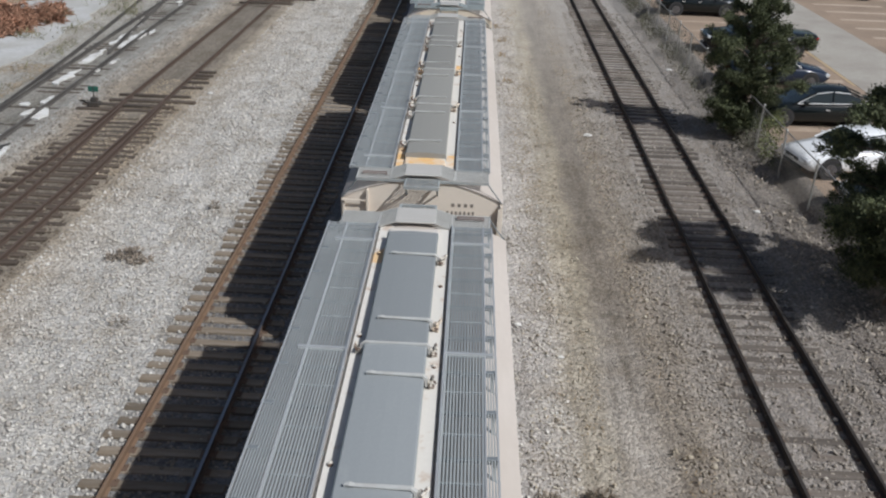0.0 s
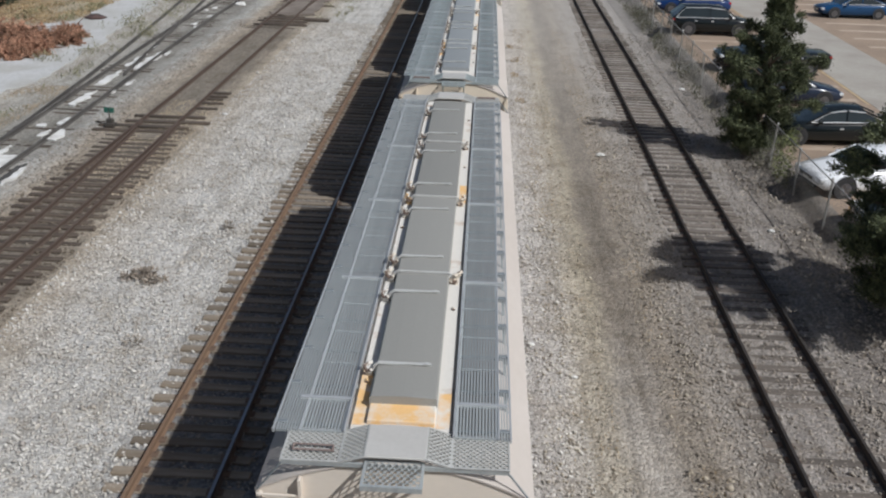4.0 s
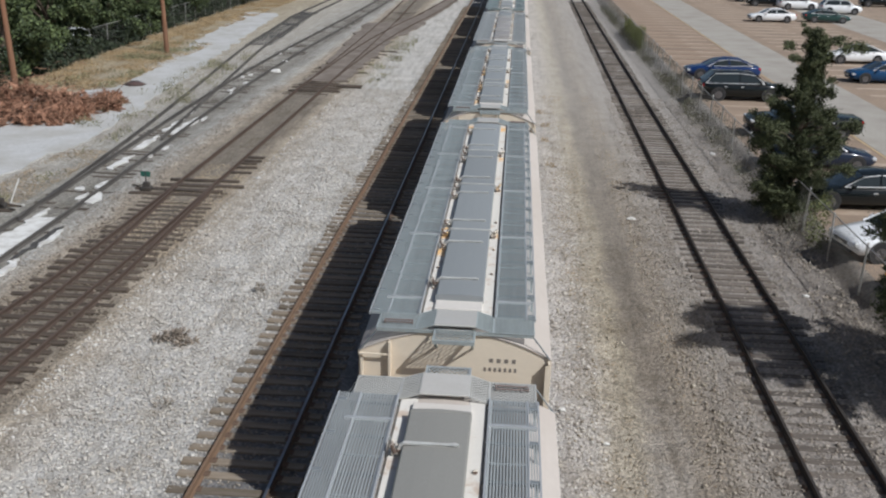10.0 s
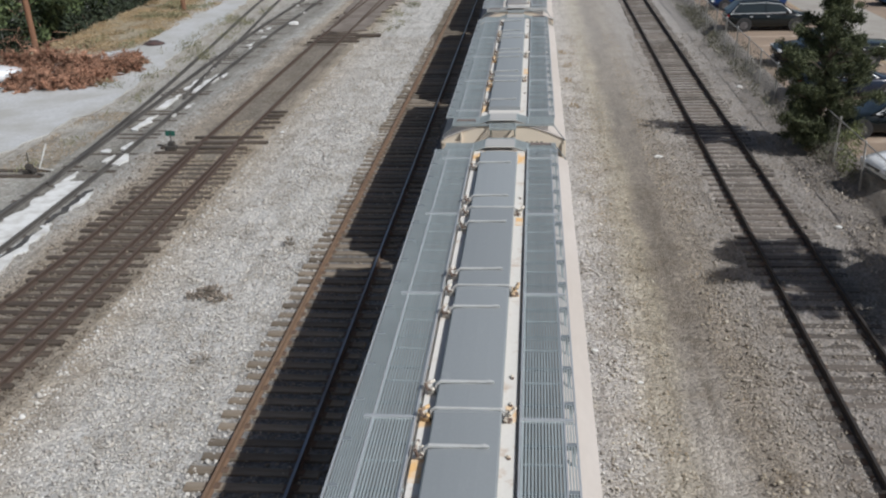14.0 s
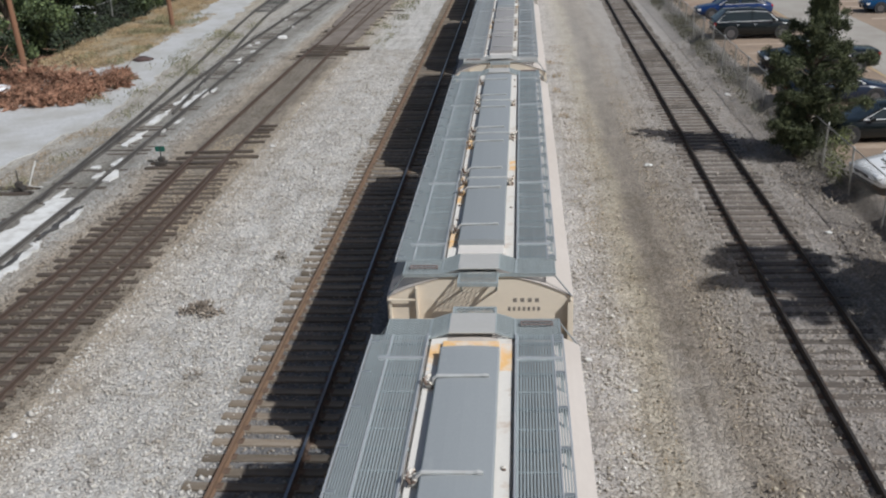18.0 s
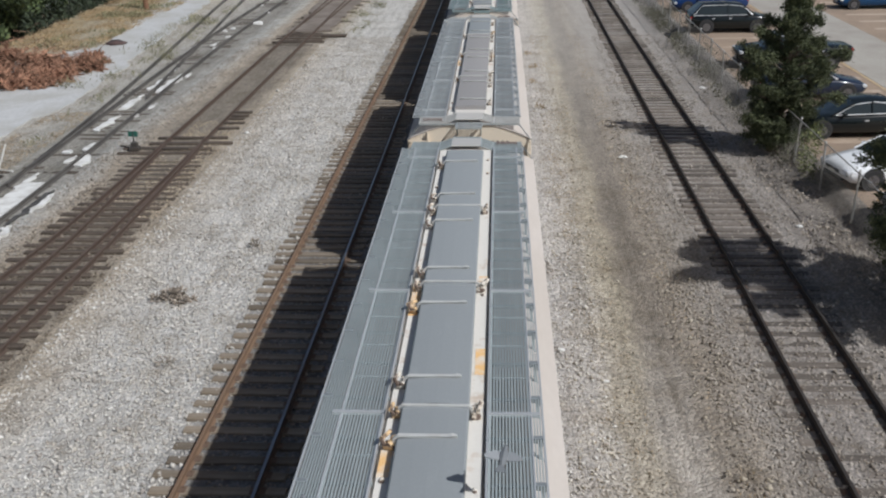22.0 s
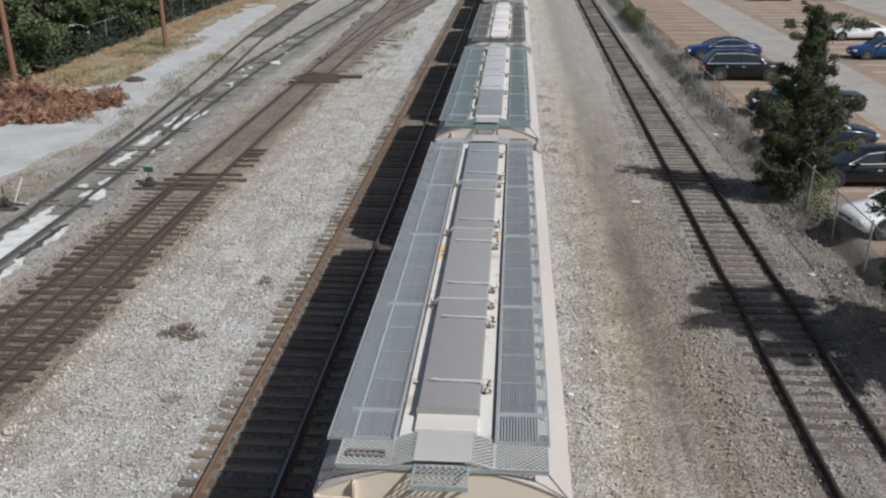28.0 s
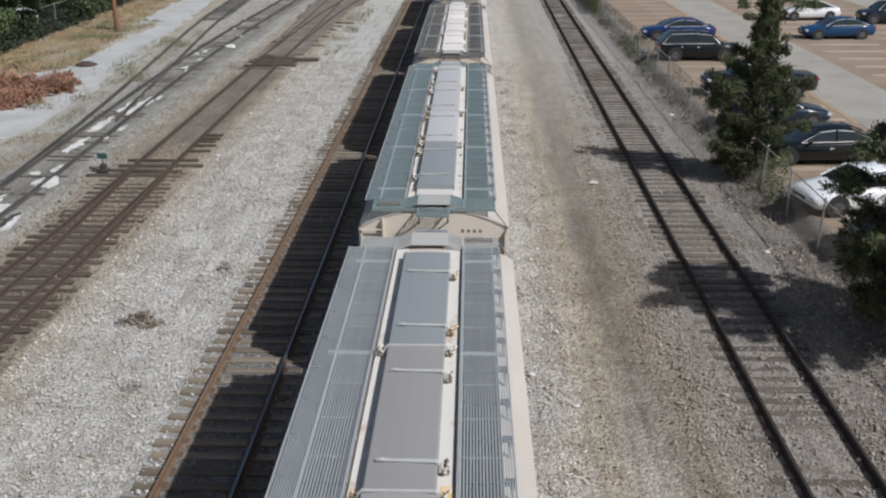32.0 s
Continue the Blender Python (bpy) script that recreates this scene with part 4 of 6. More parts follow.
strap_mat = plain("bright_galvanized_angle", (0.50, 0.515, 0.525), 0.45, 0.4, 0.1, 6, (0.42, 0.40, 0.37), 0.4)
pale_end_mat = plain("pale_cream_trough_end", (0.60, 0.565, 0.525), 0.7, 0, 0.08, 3, (0.55, 0.50, 0.44), 0.5)
pale_plate = plain("pale_dusty_tread_plate", (0.50, 0.485, 0.46), 0.65, 0.1, 0.12, 3, (0.43, 0.405, 0.37), 0.5)
plate_steel = plain("dusty_tread_plate", (0.47, 0.46, 0.44), 0.6, 0.2, 0.12, 3, (0.47, 0.45, 0.41), 0.5)
primer_mat = plain("orange_primer", (0.74, 0.46, 0.20), 0.7, 0, 0.12, 9, (0.68, 0.65, 0.60), 1.0)
bar_mat = plain("dusty_pale_steel_bar", (0.55, 0.55, 0.53), 0.6, 0.2, 0.15, 8, (0.38, 0.34, 0.30), 0.5)
rust_mat = plain("red_rust", (0.19, 0.145, 0.13), 0.8, 0, 0.2, 6)
hatch_rose = hatch_material("rose_grey_fibreglass_cover", (0.292, 0.279, 0.272), (0.40, 0.385, 0.375))
G, Wm, P, Wh, Rs = hatch_grey, hatch_warm, hatch_pale, hatch_white, hatch_rose
CARS = [  # covers from the near end on, grating, side of the latches, orange primed ends (near, far)
    ([G], galv_mat, 1, (0, 0)), ([G], galv_mat, 1, (0, 0)), ([Wm], galv_mat, -1, (1, 0)), ([G], mid_galv, -1, (0, 1)), ([G], mid_galv, -1, (0, 0)), ([Rs, Rs, Rs, G], galv_mat, 1, (0, 0)),
    ([G, P, P, P], teal_galv, -1, (0, 0)), ([Wh], dark_grate, 1, (0, 0)), ([G], galv_mat, 1, (0, 0)), ([Wm], galv_mat, -1, (0, 0)), ([G], mid_galv, 1, (0, 0)), ([G], galv_mat, 1, (0, 0))]
LABELS = ["cream covered hopper car with mid grey lids and galvanized walkways", "cream covered hopper car with smooth blue-grey lids", "cream hopper car with warm grey lids and an orange trough end",
          "cream covered hopper car with grey lids and an orange trough end", "cream covered hopper car with grey lids and orange primer patches", "cream covered hopper car with warm grey lids and pale latches",
          "cream covered hopper car with pale lids behind a grey one", "hopper car with white lids and dark walkways", "cream covered hopper car with grey lids, far back in the string", "cream covered hopper car with warm lids, far back in the string", "cream covered hopper car with grey lids, far back in the string", "cream covered hopper car at the far end of the string"]
PRIMED = {2: [(1, 0.05, 1.1), (-1, -6.9, -6.2)], 3: [(-1, -4.75, -4.3), (1, -3.5, -3.15), (1, 3.0, 3.4)], 5: [(-1, -1.3, -0.4), (1, -0.12, 0.36)],
          4: [(-1, -0.8, 0.42), (-1, -4.75, -4.25), (1, -2.5, -1.8), (1, 0.35, 0.62), (-1, -6.8, -6.2)]}   # side, from, to along each car
train = []
for k, (hat, grt, side, orange) in enumerate(CARS):
    car = hopper_car(20 + k, hat, grt, side, orange, pale_cream_mat if k in (2, 6) else cream_mat, PRIMED.get(k, ()))
    tagged(car, LABELS[k], "freight car", "cars of the freight train")
    train.append(car)


def motions():
    for k, car in enumerate(train):
        start = FIRST + (k - 2) * PITCH + BODY / 2
        walk(car, [(t, pose(TRAIN_X, start + s, 0)) for t, s in enumerate(ADVANCE)])
        for w in [o for o in car.children if o.name.startswith("wheelset")]:
            at = w.matrix_basis.translation.copy()
            walk(w, [(i / 4, pose(*at, math.degrees(-float(np.interp(i / 4, range(33), ADVANCE)) / 0.46))) for i in range(129)])
    for bird, rows in birds:
        walk(bird, [(t, pose(x, y, z, 4, 0, turn)) for t, x, y, z, turn in rows])
        for wing in bird.children:
            if wing.name.startswith("wing"):
                s = 1 if wing["side"] > 0 else -1
                beat = [(0, 0), (21.8, 0)] + [(21.9 + 0.1 * k, (55, 10, -35, 20)[k % 4]) for k in range(40)] + [(26, 5), (32, 5)]
                walk(wing, [(t, pose(0, 0, 0, 0, -s * a, 0)) for t, a in beat])


def pigeon(label):
    """A pigeon in flight, its head along its own y."""
    top = empty("pigeon")
    tagged(top, label, "bird", "pigeons over the train")
    bm = bmesh.new()
    rings = []
    for y, r, z in ((-0.12, 0.015, 0.0), (-0.06, 0.045, 0.0), (0.02, 0.058, 0.0), (0.08, 0.045, 0.01), (0.11, 0.028, 0.02), (0.14, 0.028, 0.028), (0.16, 0.02, 0.026), (0.185, 0.004, 0.02)):
        rings.append([(r * math.cos(a), y, z + r * 0.9 * math.sin(a)) for a in [k * math.pi / 4 for k in range(8)]])
    loft(bm, rings)
    part("body", fix(bm), bird_mat, top)
    bm = bmesh.new()
    loft(bm, [[(-0.02, -0.09, 0.0), (0.02, -0.09, 0.0), (0.02, -0.09, 0.008), (-0.02, -0.09, 0.008)], [(-0.06, -0.22, 0.0), (0.06, -0.22, 0.0), (0.06, -0.22, 0.005), (-0.06, -0.22, 0.005)]])
    part("tail", fix(bm), bird_mat, top)
    for s in (-1, 1):
        bm = bmesh.new()
        outline = [(0.03, 0.06), (0.10, 0.075), (0.21, -0.03), (0.19, -0.07), (0.10, -0.07), (0.03, -0.06)]
        lo = [bm.verts.new((s * x, y, 0.01)) for x, y in outline]
        hi = [bm.verts.new((s * x, y, 0.018)) for x, y in outline]
        bm.faces.new(lo), bm.faces.new(hi)
        for i in range(6):
            bm.faces.new((lo[i], lo[(i + 1) % 6], hi[(i + 1) % 6], hi[i]))
        wing = part("wing", fix(bm), pale_bird_mat, top)
        wing["side"] = s
    return top


bird_mat = plain("slate_grey_plumage", (0.16, 0.17, 0.18), 0.7, 0, 0.25, 20)
pale_bird_mat = plain("pale_grey_plumage", (0.27, 0.28, 0.29), 0.7, 0, 0.25, 20)
birds = [
    (pigeon("grey pigeon flying away over the shaded track"), [(0, 14, -40, 8, 20), (20, 8, -8, 6, 20), (21.6, 3.6, 4.5, 5.1, 20), (22.1, 2.3, 8.0, 4.95, 20), (22.6, 1.23, 10.4, 4.95, 20), (22.8, 0.87, 11.24, 4.94, 18), (23, 0.34, 12.5, 4.79, 16), (23.5, -0.6, 16.4, 4.25, 14), (24, -2, 21.5, 4.1, 15),
                                                    (25, -6, 33, 5, 20), (27, -14, 54, 7, 24), (29, -24, 74, 7, 30), (32, -30, 80, 6.2, 40)]),
    (pigeon("grey pigeon flying low over the hopper roof"), [(0, 9, -42, 8, -5), (20, 6, -9, 6.5, -5), (21.6, 4.5, 6.0, 5.3, -10), (22.1, 4.5, 8.4, 5.1, -10), (22.3, 4.62, 9.0, 5.1, -15), (22.5, 4.78, 9.65, 5.1, -25), (22.7, 5.2, 10.4, 4.95, -30), (23, 6.2, 12.3, 3.6, -30), (24, 9, 21, 2.6, -25),
                                                   (26, 13, 45, 6, -10), (29, 17, 75, 8.5, -8), (32, 20, 105, 9, -8)])]


# ---- right side: lot, fence, trees, parked cars ----
def slab(name, x0, x1, y0, y1, z, material, label, category):
    """A thin sheet of paving on the ground."""
    bm = bmesh.new()
    box(bm, x0, x1, y0, y1, z - 0.08, z)
    return tagged(part(name, bm, material, None, label), category=category, kind="structure")


LOT_Z = 0.45   # the lot lies on a low bank beside the track
lot = tagged(part("parking_lot", boxed((15.75, 86, 9.6, 192, -0.1, LOT_Z)), lot_mat, None, "tan worn parking lot with faded stall lines"), category="parking lot", kind="structure")


def make_bank():
    """A rough slope of stone and dirt up to the lot's edge."""
    xs, ys = np.arange(14.7, 15.95, 0.12), np.concatenate([np.arange(9.6, 60, 0.25), np.arange(60, 192.1, 1.5)])
    gx, gy = np.meshgrid(xs, ys)
    rise = np.clip((gx - 14.95) / 0.8, 0, 1)
    lump = np.array([noise.noise((x * 1.7, y * 1.1, 0)) + 0.6 * noise.noise((x * 4.1, y * 3.7, 3)) for x, y in zip(gx.ravel(), gy.ravel())]).reshape(gx.shape)
    gz = (LOT_Z + 0.02) * rise * rise * (3 - 2 * rise) + lump * 0.05 * np.sin(np.pi * np.clip((gx - 14.7) / 1.2, 0, 1)) - 0.06 * (gx < 14.75)
    n = len(xs)
    i = (np.arange(len(ys) - 1)[:, None] * n + np.arange(n - 1)[None]).ravel()
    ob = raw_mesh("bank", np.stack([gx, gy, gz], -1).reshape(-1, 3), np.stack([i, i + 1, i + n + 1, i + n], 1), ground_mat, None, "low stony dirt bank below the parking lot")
    for p in ob.data.polygons:
        p.use_smooth = True
    tagged(ob, category="bank", kind="structure")


make_bank()
slab("lane_1", 22.2, 26.25, 9.7, 190, LOT_Z + 0.006, lane_mat, "grey driving lane through the parking lot", "lane")
slab("lane_2", 38.5, 44.8, 9.7, 190, LOT_Z + 0.006, lane_mat, "grey driving lane through the parking lot", "lane")
for x0, x1 in ((16.9, 21.8), (27.2, 31.8), (32.4, 37.2), (45.4, 50.0)):
    y, first = 19.2, None
    while y < 144:
        if first is None:
            first = part("stall_line", boxed((x0, x1, -0.25, 0.25, LOT_Z, LOT_Z + 0.004)), line_mat, lot)
            first.matrix_basis = pose(0, y, 0)
        else:
            again(first, "stall_line", pose(0, y, 0, 0, 0, 0), lot)
        y += 2.64
rut = None
rut_mat = plain("red_brown_worn_strip", (0.205, 0.128, 0.085), 0.95, 0, 0.35, 2.5, (0.27, 0.19, 0.135), 0.9, 0.3)
y = 64.5
while y < 144:
    if rut is None:
        rut = part("worn_strip", boxed((16.7, 21.9, -0.42, 0.42, LOT_Z, LOT_Z + 0.003)), rut_mat, lot)
        rut.matrix_basis = pose(0, y, 0)
    else:
        again(rut, "worn_strip", pose(0, y, 0), lot)
    y += 2.64
part("yellow_line", boxed((22.0, 22.16, 42.2, 144, LOT_Z + 0.007, LOT_Z + 0.011)), yellow_line_mat, lot)
part("yellow_line", boxed((16.4, 21.1, 32.8, 33.2, LOT_Z + 0.001, LOT_Z + 0.006)), yellow_line_mat, lot)

FENCE_X = 15.25


def chain_fence(y0, y1, x, height, label):
    top = empty("chain_link_fence", pose(x, 0, 0))
    tagged(top, label, "fence")
    post = None
    y = y0
    while y <= y1 + 0.01:
        if post is None:
            bm = bmesh.new()
            rod(bm, (0, 0, -0.1), (0, 0, height + 0.05), 0.035, sides=8)
            rod(bm, (0, 0, height + 0.05), (0, 0, height + 0.11), 0.045, 0.01, sides=8)
            post = part("post", bm, fence_mat, top)
            post.matrix_basis = pose(0, y, 0)
        else:
            again(post, "post", pose(0, y, 0, random.uniform(-1.5, 1.5), random.uniform(-2, 2), 0), top)
        y += 3.05
    bm = bmesh.new()
    rod(bm, (0, y0, height), (0, y1, height), 0.022, sides=6)
    part("top_rail", bm, fence_mat, top)
    # woven wire: thin slanted wires both ways
    n = int((y1 - y0) / 0.13)
    ys = y0 + np.arange(n) * 0.13
    v, f = [], []
    w = 0.002
    for s in (-1, 1):
        a = np.stack([np.full(n, 0.03 * s), ys, np.full(n, 0.04)], 1)
        b = np.stack([np.full(n, 0.03 * s), np.clip(ys + s * height * 0.8, y0, y1), np.full(n, height)], 1)
        for off in ((0, w, 0), (w, -w, 0), (-w, -w, 0)):
            v.append(a + off)
        for off in ((0, w, 0), (w, -w, 0), (-w, -w, 0)):
            v.append(b + off)
    v = np.concatenate(v)
    for g in (0, 1):
        o = g * 6 * n
        i = np.arange(n)
        for k in range(3):
            f.append(np.stack([o + k * n + i, o + (k + 1) % 3 * n + i, o + (3 + (k + 1) % 3) * n + i, o + (3 + k) * n + i], 1))
    raw_mesh("wire_mesh", v, np.concatenate(f), wire_mat, top)
    return top


chain_fence(6, 128, FENCE_X, 1.75, "galvanized chain-link fence with steel posts and top rail beside the track")


def limb(bm, a, b, ra, rb):
    """A slightly bent tapering limb."""
    a, b = Vector(a), Vector(b)
    mid = (a + b) / 2 + Vector((0, 0, (b - a).length * 0.07))
    rod(bm, a, mid, ra, (ra + rb) / 2, 7)
    rod(bm, mid, b, (ra + rb) / 2, rb, 7)


def conifer(at, height, seed, shape, label, lean=(0, 0), clumps=120, tufts=(), needle=0.10):
    """A juniper: limbs that end in rounded sprays of needles, with gaps between them. shape: (fraction of height, reach)."""
    rng = np.random.default_rng(seed)
    top = empty("conifer_tree", pose(*at))
    tagged(top, label, "tree", "conifers along the fence")
    bm = bmesh.new()
    tip = Vector((lean[0], lean[1], height))
    spine = [Vector((0, 0, -0.1)), tip * 0.35 + Vector((0.1, -0.05, 0)), tip * 0.7 + Vector((-0.08, 0.06, 0)), tip]
    radii = [0.19, 0.14, 0.08, 0.02]
    for k in range(3):
        rod(bm, spine[k], spine[k + 1], radii[k], radii[k + 1], 10)
    low, high = shape[0][0], shape[-1][0]
    sprays = []
    for k in range(clumps):
        u = low + (high - low) * ((k + 0.5) / clumps) ** 1.12
        girth = float(np.interp(u, [p[0] for p in shape], [p[1] for p in shape]))
        a = k * 2.4 + rng.uniform(-0.5, 0.5)
        reach = girth * (rng.uniform(0.62, 1.1) if k % 3 else rng.uniform(0.15, 0.6))
        out = tip * u + Vector((math.cos(a) * reach, math.sin(a) * reach, reach * rng.uniform(-0.1, 0.25)))
        limb(bm, tip * max(0.02, u - 0.07), out, 0.035 * (1.1 - u) + 0.012, 0.008)
        sprays.append((out, rng.uniform(0.26, 0.46) * (1.1 - 0.45 * u)))
    for u, a, reach, r in tufts:
        out = tip * u + Vector((math.cos(math.radians(a)) * reach, math.sin(math.radians(a)) * reach, 0.1))
        limb(bm, tip * (u - 0.06), out, 0.025, 0.008)
        sprays.append((out, r))
    part("trunk", bm, bark_mat, top, "rough brown trunk with bare limbs")
    cs, ways = [], []
    for c, r in sprays:
        axis = Vector((c.x - lean[0] * c.z / height, c.y - lean[1] * c.z / height, 0.35)).normalized()
        for q in range(7):
            cc = np.asarray(c) + np.asarray(axis) * r * rng.uniform(-1.1, 0.5) + rng.normal(size=3) * r * (0.42, 0.42, 0.3)
            rr = r * rng.uniform(0.35, 0.75)
            n = int(200 * (rr / 0.25) ** 2) + 40
            d = rng.normal(size=(n, 3))
            d /= np.linalg.norm(d, axis=1)[:, None]
            cs.append(cc + rng.normal(size=(n, 3)) * rr * (0.52, 0.52, 0.42))
            ways.append(d * 0.8 + np.asarray(axis) * 0.7 + (0, 0, 0.35))
    c, u = np.concatenate(cs), np.concatenate(ways)
    c[:, 2] = np.maximum(c[:, 2], 0.15)
    u /= np.linalg.norm(u, axis=1)[:, None]
    w = np.cross(u, rng.normal(size=u.shape))
    w /= np.linalg.norm(w, axis=1)[:, None]
    ln = (needle * rng.uniform(0.6, 1.4, len(c)))[:, None]
    v = np.stack([c - u * ln / 2, c + w * ln * 0.16, c + u * ln / 2, c - w * ln * 0.16], 1).reshape(-1, 3)
    raw_mesh("crown", v, np.arange(len(v)).reshape(-1, 4), conifer_mat, top, "dark green sprays of needles with gaps between them")
    return top


conifer((14.9, 35.3, 0), 7.3, 5, [(0.06, 0.75), (0.2, 1.25), (0.4, 1.5), (0.54, 1.3), (0.66, 0.8), (0.76, 0.38), (0.97, 0.2)], "dark green conifer with an uneven crown growing by the fence", (0.5, 0.0), 125,
        ((0.90, 185, 1.05, 0.2), (0.84, 190, 0.8, 0.18), (0.93, 20, 0.75, 0.24), (0.9, -15, 1.35, 0.3), (0.97, 150, 0.5, 0.22), (0.52, 175, 1.45, 0.32), (0.42, 190, 1.5, 0.3), (0.52, -20, 1.75, 0.34), (0.3, -25, 2.1, 0.34)))
conifer((15.35, 21.2, 0), 7.4, 9, [(0.13, 0.9), (0.24, 1.7), (0.4, 2.1), (0.62, 2.15), (0.8, 1.5), (0.97, 0.4)], "broad dark conifer overhanging the fence by the track", (0.7, 0.3), 200,
        ((0.3, 268, 2.3, 0.42), (0.4, 285, 2.6, 0.42), (0.24, 258, 2.0, 0.36), (0.5, 272, 2.5, 0.42), (0.34, 250, 2.6, 0.36), (0.55, 175, 2.4, 0.4), (0.68, 195, 2.1, 0.36), (0.42, 215, 2.3, 0.36), (0.3, 240, 2.2, 0.34)))


def clump(name, label, category, at, radius, n, size, material, seed, upright=0.5, slim=0.3, group="", kind=""):
    rng = np.random.default_rng(seed)
    c = scatter_blob(rng, (0, 0, radius[2] * 0.45), radius, n)
    c[:, 2] = np.abs(c[:, 2]) + 0.02
    v, f = blades(c, size, seed, upright, slim)
    ob = raw_mesh(name, v, f, material)
    ob.matrix_basis = pose(*at)
    return tagged(ob, label, category, group, kind)


def strip_of_growth(name, label, category, spans, per_m, size, material, seed, height, upright=0.6, slim=0.25, patchy=0.5):
    """Weeds or grass along strips (x0, x1, y0, y1), in uneven tufts."""
    rng = np.random.default_rng(seed)
    pts = []
    for x0, x1, y0, y1 in spans:
        n = int((x1 - x0) * (y1 - y0) * per_m)
        p = np.stack([rng.uniform(x0, x1, n), rng.uniform(y0, y1, n), np.zeros(n)], 1)
        keep = np.array([noise.noise((a * 0.55, b * 0.4, seed)) for a, b, _ in p]) + rng.normal(0, 0.16, len(p)) > patchy - 0.5
        p = p[keep]
        tall = np.array([0.5 + max(0, 0.7 + noise.noise((a * 0.4, b * 0.4, seed + 7))) for a, b, _ in p])
        p[:, 2] = rng.uniform(0.0, 1.0, len(p)) * height * tall * 0.8 + 0.03
        pts.append(p)
    v, f = blades(np.concatenate(pts), size, seed, upright, slim)
    tagged(raw_mesh(name, v, f, material), label, category, kind="stuff")


strip_of_growth("fence_weeds", "dusty grey-green weeds and dry stalks along the fence", "weeds", [(14.5, 16.3, 36, 120), (14.6, 15.9, 33, 37)], 260, 0.13, shrub_mat, 31, 0.6, 0.5, 0.3, 0.42)
strip_of_growth("fence_vines", "yellow-green vines climbing the chain-link fence", "vines", [(15.14, 15.36, 30.9, 34.9), (15.0, 15.5, 82, 96)], 1900, 0.095, vine_mat, 32, 1.75, 0.2, 0.5, 0.1)
strip_of_growth("verge_litter", "dry brown leaves and twigs below the trees", "leaf litter", [(13.6, 16.2, 14, 34)], 60, 0.12, weed_mat, 33, 0.08, 0.0, 0.4, 0.4)


# parked cars
def profile(kind):
    """Stations along a car: (fraction of length, lower z, belt z) and cabin (fraction, roof z)."""
    if kind == "suv":
        return [(0.0, 0.45, 0.78), (0.04, 0.30, 0.92), (0.22, 0.26, 1.05), (0.5, 0.26, 1.08), (0.82, 0.28, 1.10), (0.97, 0.32, 1.08), (1.0, 0.45, 0.95)], [(0.22, 1.05), (0.36, 1.60), (0.55, 1.70), (0.86, 1.66), (0.985, 1.10)]
    if kind == "pickup":
        return [(0.0, 0.50, 0.85), (0.04, 0.36, 0.98), (0.24, 0.32, 1.10), (0.5, 0.32, 1.12), (0.82, 0.34, 1.12), (0.97, 0.36, 1.11), (1.0, 0.50, 1.05)], [(0.24, 1.10), (0.34, 1.68), (0.50, 1.76), (0.60, 1.72), (0.64, 1.12)]
    return [(0.0, 0.42, 0.62), (0.05, 0.27, 0.74), (0.26, 0.22, 0.90), (0.5, 0.22, 0.92), (0.80, 0.25, 0.97), (0.96, 0.28, 0.95), (1.0, 0.42, 0.82)], [(0.25, 0.89), (0.42, 1.34), (0.56, 1.43), (0.70, 1.38), (0.90, 0.96)]


